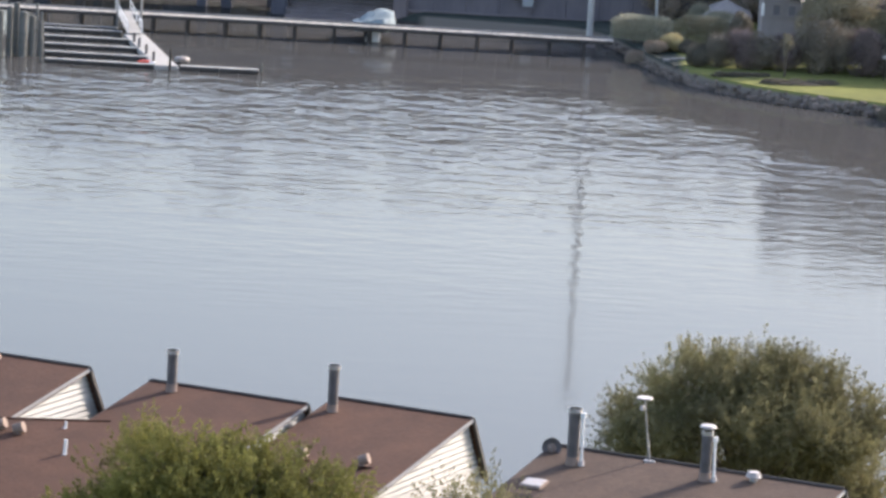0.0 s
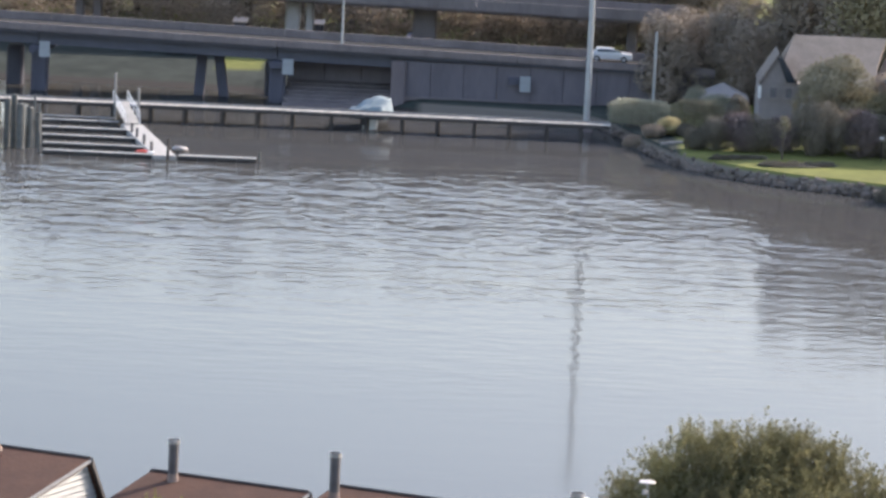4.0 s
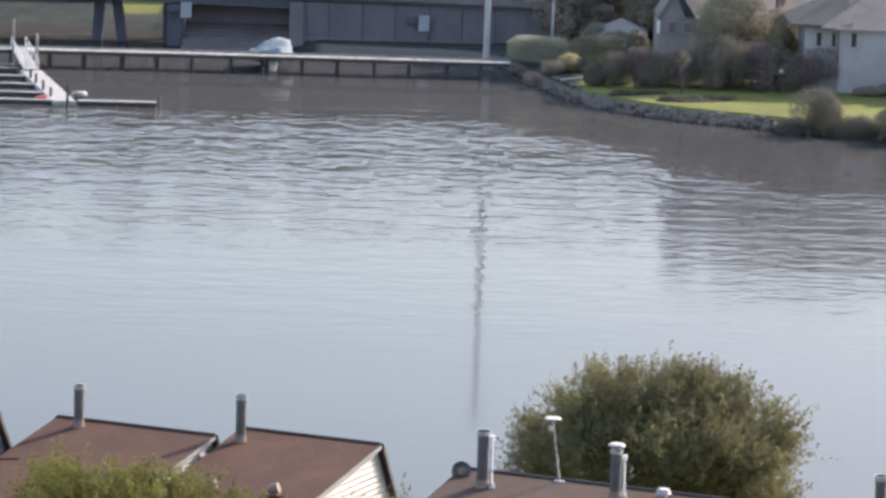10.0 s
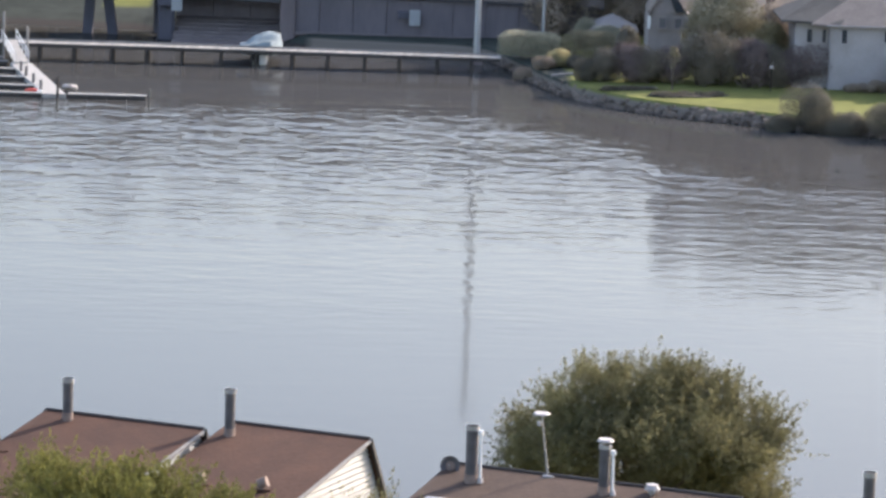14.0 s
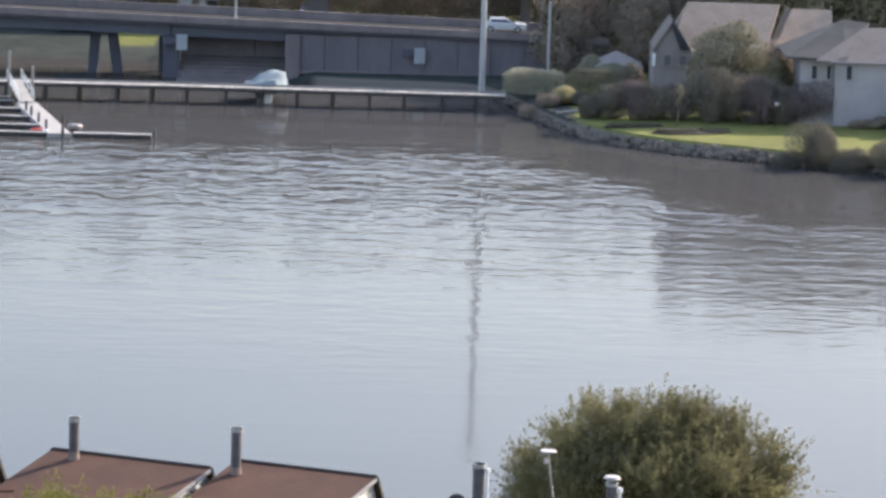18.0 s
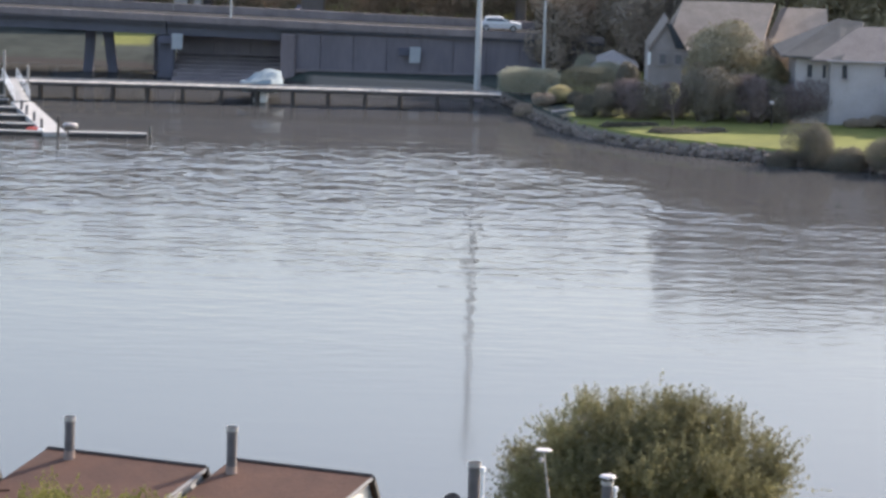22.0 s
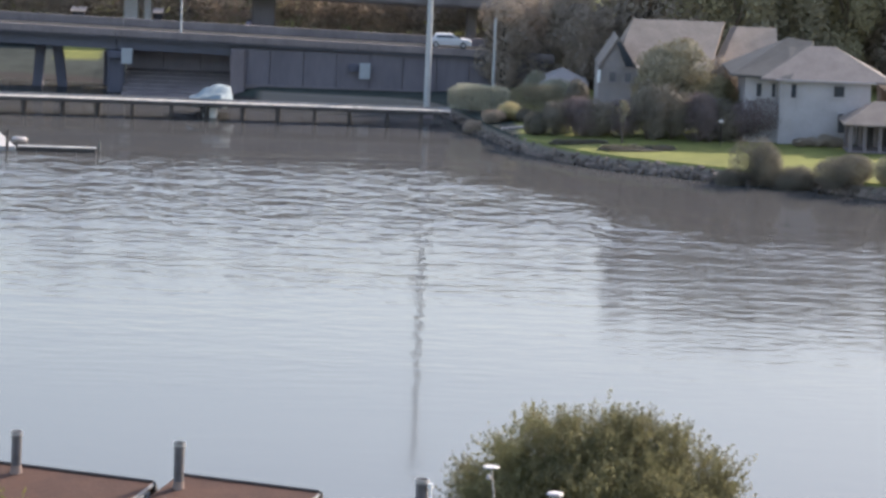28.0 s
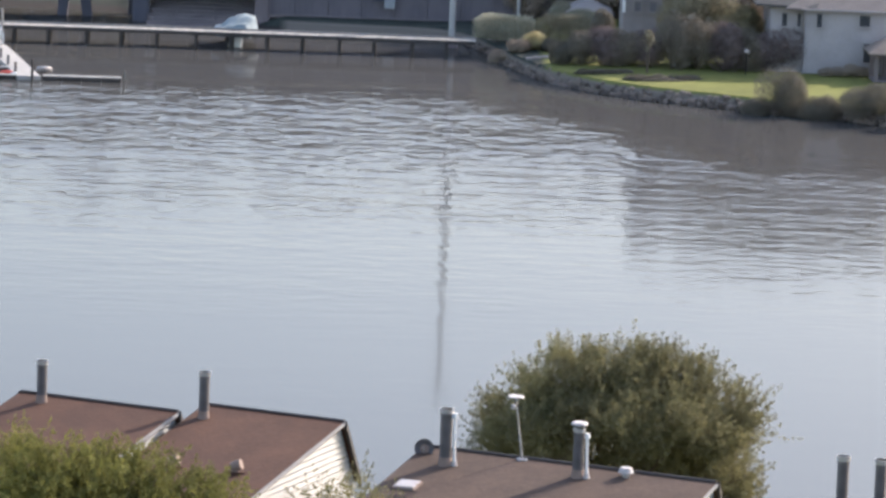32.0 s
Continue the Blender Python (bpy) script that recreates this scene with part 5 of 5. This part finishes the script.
def pavilion():
    t = thing("garden_pavilion", (45.6, 354.4, ground_z(45.6, 354.4)), "open garden pavilion with brown roof on white posts", "pavilion")
    for x in (-4.0, -2.7, -1.3, 0.2, 2.0, 4.0, 6.0):
        for y in (-1.8, 1.8):
            Mesh().box((x, y, 1.3), (0.38, 0.3, 2.6), ch=0.05).make("post", CONC, t)
    Mesh().box((1.0, 0, 0.05), (10.6, 4.4, 0.16), ch=0.03).make("floor", CONC, t)
    Mesh().box((1.4, 1.95, 1.3), (8.8, 0.16, 2.4)).make("back_screen", FASCIA, t)
    hip_roof(t, -4.2, 6.2, -2.0, 2.8, 2.6, 1.9, ROOF_BRN)
    for y in (-1.8, 1.8):
        Mesh().box((1.0, y, 2.48), (10.4, 0.2, 0.24)).make("beam", CONC, t)
    return t


pavilion()


def side_house():
    t = thing("house", (0, 0, 0), "brown-roofed house with pinkish wall beside the white house", "house")
    Mesh().box((50.5, 366.0, 4.0), (9.0, 9.0, 5.4)).make("wall", VENT, t)
    hip_roof(t, 46.0, 55.0, 361.5, 370.5, 6.7, 2.4, ROOF_BRN)
    for x in (47.6, 49.5):
        pane(t, x, 361.45, 5.2, 1.0, 1.2)
    return t


side_house()


def shed(x, y, w, label):
    z = ground_z(x, y)
    t = thing("shed", (x, y, z), label, "shed")
    Mesh().box((0, 0, 1.0), (w, 2.4, 2.2), ch=0.04).make("wall", CONC_BLUE, t)
    Mesh().slab([(-w / 2 - 0.2, -1.5, 2.1), (w / 2 + 0.2, -1.5, 2.1), (w / 2 + 0.2, 0.9, 2.45), (-w / 2 - 0.2, 0.9, 2.45)], (0, 0, 0.12)).make("roof", CAP, t, "pale metal roof")


shed(-36.4, 441.5, 1.3, "small dark shed with pale metal roof behind the viaduct")
shed(-27.4, 441.5, 0.9, "small dark shed with pale metal roof behind the viaduct")

# ---- planting on the far shore ----
G = "garden shrubs along the lawn"
rs = np.random.default_rng(77)
for x, w, h, m, lab in (
        (13.2, 2.9, 2.3, LEAF_SHRUB, "low dark rounded shrub"), (15.0, 3.6, 3.6, LEAF_ROW, "dark upright shrub"), (16.9, 3.9, 4.1, LEAF_PURPLE, "dark reddish shrub"),
        (18.9, 3.9, 4.0, LEAF_ROW, "dark rounded shrub"), (21.2, 4.0, 3.9, LEAF_PURPLE, "dark reddish shrub"), (23.4, 3.9, 6.0, LEAF_ROW, "dark rounded shrub"),
        (25.8, 4.1, 5.7, LEAF_ROW, "dark dense shrub"), (28.2, 4.1, 5.3, LEAF_PURPLE, "dark reddish shrub"), (30.2, 3.7, 4.8, LEAF_ROW, "dark rounded shrub"), (33.1, 5.9, 4.6, LEAF_PURPLE, "large dark red domed shrub")):
    y = 358.6 + rs.uniform(-0.6, 0.6) + (2.2 if x < 22 else 0.4)
    shrub((x, y, ground_z(x, y) - 0.05), w, h, m, lab + " at the back of the lawn", n=1500, size=0.3, seed=int(x * 10), group=G)
for x, y, w, h, m, lab in ((31.8, 339.2, 5.0, 5.4, LEAF_SHRUB, "large domed shrub on the stone seawall"), (29.9, 339.6, 3.6, 2.3, LEAF_SHRUB, "low dark shrub beside the domed one"), (35.2, 338.0, 4.6, 2.8, LEAF_SHRUB, "low dark shrub on the stone seawall"),
                           (39.0, 335.6, 5.8, 3.7, LEAF_SHRUB, "broad shrub on the stone seawall"), (43.6, 332.6, 4.4, 3.0, LEAF_MID, "pale shrub on the stone seawall"), (47.0, 332.0, 4.0, 2.2, LEAF_DARK, "dark shrub on the stone seawall"),
                           (37.6, 356.6, 2.0, 1.0, LEAF_DARK, "small dark shrub below the white wall"), (40.4, 356.8, 2.6, 1.2, LEAF_DARK, "small dark shrub below the white wall"), (38.9, 356.5, 1.8, 1.0, LEAF_DARK, "small dark shrub below the white wall"),
                           (10.9, 371.3, 3.0, 1.9, LEAF_GOLD, "golden yellow shrub by the shore"), (7.9, 372.6, 3.0, 1.7, LEAF_DARK, "dark shrub above the seawall"), (9.4, 370.2, 2.4, 1.5, LEAF_DARK, "dark shrub above the seawall"),
                           (12.4, 370.3, 2.2, 1.4, LEAF_SHRUB, "dark shrub beside the golden one"), (16.2, 384.2, 4.6, 2.6, LEAF_HEDGE, "pale grey-green shrub before the low building"), (13.8, 386.5, 2.6, 3.6, LEAF_HEDGE, "pale lime shrub before the low building")):
    shrub((x, y, ground_z(x, y) - 0.05), w, h, m, lab, n=int(1200 + 420 * w), size=0.2, seed=int(x * 7 + y), group="shore shrubs")


def flower_bed(x, y, rz, a, b, label, seed):
    bed = thing("flower_bed", (x, y, ground_z(x, y)), label, "flower bed", rz=rz)
    rim = [(math.cos(q) * a * (1 + 0.08 * math.sin(3 * q)), math.sin(q) * b * (1 + 0.06 * math.cos(5 * q))) for q in [2 * math.pi * k / 28 for k in range(28)]]
    Mesh().add([(px_, py_, -0.05) for px_, py_ in rim] + [(px_ * 0.95, py_ * 0.95, 0.09) for px_, py_ in rim], [(k, (k + 1) % 28, 28 + (k + 1) % 28, 28 + k) for k in range(28)] + [tuple(range(28, 56))]).make("soil", SOIL, bed)
    v, f = leaves([(rs.uniform(-0.85, 0.85) * a, rs.uniform(-0.6, 0.6) * b, 0.14, 0.5, 0.4, 0.22) for _ in range(int(9 * a))], int(800 * a), 0.12, seed, 0.15, 0.7)
    crown_part("planting", v, f, LEAF_SHRUB, bed)


# dark planted strips laid where tree and shrub shadows cross the lawn
flower_bed(22.3, 351.7, 14, 3.9, 1.5, "long dark planted strip standing for a tree's shadow on the lawn", 73)
flower_bed(16.8, 355.0, 15, 2.8, 0.6, "narrow dark planted strip standing for a shadow near the shrubs", 74)
ledge = thing("stone_ledge", (0, 0, 0), "pale flat stone ledge at the tip of the lawn", "stone ledge")
for k in range(4):
    x, y = 9.6 + 0.72 * k, 365.0 + 0.3 * k
    z = ground_z(x, y) + 0.1
    Mesh().slab([(x - 0.33, y - 0.55, z), (x + 0.35, y - 0.4 - 0.08 * k, z), (x + 0.35, y + 0.7, z + 0.03), (x - 0.33, y + 0.5, z + 0.03)], (0, 0, -0.4)).make("slab", STONE2, ledge)
gl = thing("garden_lamp", (30.0, 356.0, ground_z(30.0, 356.0)), "small white garden lamp on a post before dark shrubs", "garden lamp")
Mesh().cyl((0, 0, -0.2), (0, 0, 2.0), 0.05, n=8).make("post", PILE, gl)
Mesh().box((0, 0, 2.2), (0.4, 0.3, 0.28), ch=0.08).make("housing", CAP, gl, "white housing")


def hedge(x0, y0, x1, y1, h, w, m, label, seed):
    t = thing("hedge", (0, 0, 0), label, "hedge")
    L = math.hypot(x1 - x0, y1 - y0)
    n = int(L / 0.9) + 1
    ux, uy = (x1 - x0) / L, (y1 - y0) / L
    base = ground_z(x1, y1)
    top = base + h
    rh = np.random.default_rng(seed)
    bl = []
    for k in range(int(L / 0.42) + 1):
        a = min(k * 0.42, L)
        end = min(1.0, 0.72 + 0.28 * min(a, L - a) / 0.8)
        for j in range(4):
            for i in range(3):
                q = (i - 1) * (w * 0.5 - 0.32)
                zc = base + 0.25 + (top - base - 0.6) * end * j / 3 + rh.uniform(-0.05, 0.05)
                bl.append((x0 + ux * a - uy * q, y0 + uy * a + ux * q, zc, 0.4, 0.4, 0.36))
    v, f = leaves(bl, int(L * 900), 0.13, seed, rough=0.1, shell=0.75, lay=True)
    crown_part("foliage", v, f, m, t)
    for k in range(n):
        f_ = k / max(n - 1, 1)
        x, y = x0 + (x1 - x0) * f_, y0 + (y1 - y0) * f_
        z = ground_z(x, y)
        Mesh().cyl((x, y, z - 0.2), (x, y, z + h * 0.6), 0.06, 0.03, 5).make("stem", BARK, t)
    return t


hedge(5.5, 379.4, 11.2, 377.0, 2.5, 1.7, LEAF_HEDGE, "clipped pale grey-green hedge at the pier's landing", 41)
hedge(11.5, 376.8, 16.4, 375.2, 2.75, 1.7, LEAF_MID, "clipped olive hedge along the shore path", 42)

tree((26.0, 363.5, 1.6), 8.2, 8.8, LEAF_MID, "grey-green garden tree in front of the tan roof", n=9000, size=0.25, seed=51, lobes=22, group="garden trees")
tree((30.0, 365.0, 1.7), 6.4, 7.2, LEAF_TALL, "yellow-green garden tree between the houses", n=5000, size=0.25, seed=52, lobes=16, group="garden trees")
tree((20.9, 355.6, 1.45), 1.2, 3.9, LEAF_MID, "thin young tree with a pale stem on the lawn", n=160, size=0.2, seed=53, lobes=8, clear=0.5, group="garden trees")
tree((16.9, 363.8, 1.6), 3.4, 4.9, LEAF_SHRUB, "dark conical garden tree behind the lawn", n=3000, size=0.25, seed=54, lobes=14, clear=0.05, group="garden trees")
tree((31.2, 371.0, 1.8), 5.0, 6.2, LEAF_DARK, "dark garden tree beside the houses", n=3200, size=0.28, seed=55, lobes=14, clear=0.08, group="garden trees")

# woods behind the houses and the viaducts: two dozen trees built, more copied
WOODS = []
for k in range(5):
    WOODS.append(tree((-70 - 9 * k, 456 + 2 * k, 3.0), 9.0, 17.0 + k * 0.7, (LEAF_DARK, LEAF_MID, LEAF_DARK, LEAF_TALL, LEAF_DARK)[k], ("dark broadleaf tree behind the viaducts", "grey-green tree behind the viaducts", "dark broadleaf tree behind the viaducts", "olive-green tree behind the viaducts", "dark broadleaf tree behind the viaducts")[k], n=3200, size=0.42, seed=300 + k, lobes=18, clear=0.05, group="woods behind the viaducts"))
for k in range(34):
    x = -62 + k * 2.55 + rs.uniform(-1, 1)
    y = 450 + rs.uniform(0, 22)
    c = copy_thing(WOODS[int(rs.integers(0, 5))], pose(x, y, ground_z(x, y) - 0.1, 0, 0, rs.uniform(0, 360)))
    c.scale = (1.0, 1.0, rs.uniform(0.85, 1.08))
TALL = []
for k in range(4):
    TALL.append(tree((62 + 6 * k, 402 + 3 * k, 2.0), 7.5, 17.0 + k, (LEAF_DARK, LEAF_TALL, LEAF_MID, LEAF_DARK)[k], ("tall dark tree behind the waterside houses", "tall olive-green tree behind the waterside houses", "tall grey-green tree behind the waterside houses", "tall dark tree behind the waterside houses")[k], n=5200, size=0.45, seed=400 + k, lobes=24, clear=0.06, group="trees behind the houses"))
for k in range(26):
    x = 25.5 + (k % 13) * 3.0 + rs.uniform(-1, 1)
    y = 396 + (k // 13) * 12 + rs.uniform(-2, 4)
    copy_thing(TALL[int(rs.integers(0, 4))], pose(x, y, ground_z(x, y) - 0.1, 0, 0, rs.uniform(0, 360)))
for k in range(9):
    x = 11.0 + k * 1.5 + rs.uniform(-0.6, 0.6)
    y = 396 + rs.uniform(-2, 8)
    c = copy_thing(WOODS[(0, 2, 4)[k % 3]], pose(x, y, ground_z(x, y) - 0.1, 0, 0, rs.uniform(0, 360)))
    c.scale = (0.7, 0.7, rs.uniform(0.5, 0.58))
    c["label"] = "low dark tree beside the viaduct's end"
bl = [(x, 443.5 + rs.uniform(-1, 3), rs.uniform(2.0, 6.0), 2.4, 1.6, 2.0) for x in np.arange(-100, 22, 1.1) ]
bl += [(x, 474 + rs.uniform(-2, 3), rs.uniform(2.5, 9.0), 3.0, 2.0, 2.8) for x in np.arange(-110, 20, 1.4)]
bl += [(x, 441.5 + rs.uniform(-1, 2), rs.uniform(2.0, 7.0), 2.0, 1.4, 1.8) for x in np.arange(-12.5, 16, 0.9)]
v, f = leaves(bl, 30000, 0.45, 61, 0.15, 0.8, True)
und = thing("undergrowth", (0, 0, 0), "dense dark undergrowth below the woods", "undergrowth", kind="stuff")
crown_part("foliage", v, f, LEAF_DARK, und)

# ---- stone seawall ----
def stone_mesh(seed):
    r = np.random.default_rng(seed)
    bm = bmesh.new()
    bmesh.ops.create_icosphere(bm, subdivisions=1, radius=0.5)
    for q in bm.verts:
        q.co = q.co * float(r.uniform(0.78, 1.15))
        q.co.x *= 1.25
        q.co.z = max(-0.3, min(0.32, q.co.z))
    me = bpy.data.meshes.new("stone")
    bm.to_mesh(me)
    bm.free()
    me.materials.append(STONE)
    return me


wall_t = tagged(thing("seawall", (0, 0, 0), "rough seawall of piled dark stones below the lawn", "seawall"), kind="structure")
STONES = [stone_mesh(k) for k in range(8)]
length, pts, x = 0.0, [], 4.6
while x < 47:
    y = float(shore(x))
    slope = (float(shore(x + 0.1)) - y) / 0.1
    pts.append((x, y, slope))
    x += 0.62 / math.sqrt(1 + slope * slope)
rest = Mesh()
for j, (off, z, s) in enumerate(((0.05, 0.08, 0.85), (0.35, 0.42, 0.75), (0.65, 0.8, 0.62))):
    for k, (x, y, sl) in enumerate(pts):
        nrm = Vector((-sl, 1, 0)).normalized()
        p = Vector((x, y, z)) + nrm * (off + rs.uniform(-0.12, 0.12)) + Vector((rs.uniform(-.15, .15), 0, rs.uniform(-0.12, 0.14)))
        sc = s * rs.uniform(0.7, 1.35)
        m = Matrix.LocRotScale(p, Euler((rs.uniform(-.4, .4), rs.uniform(-.4, .4), rs.uniform(0, 6.28))), (sc, sc * rs.uniform(0.7, 1.1), sc * rs.uniform(0.8, 1.2)))
        st = bpy.data.objects.new("stone", STONES[int(rs.integers(0, 8))])
        scene.collection.objects.link(st)
        st.parent = wall_t
        st.matrix_local = m
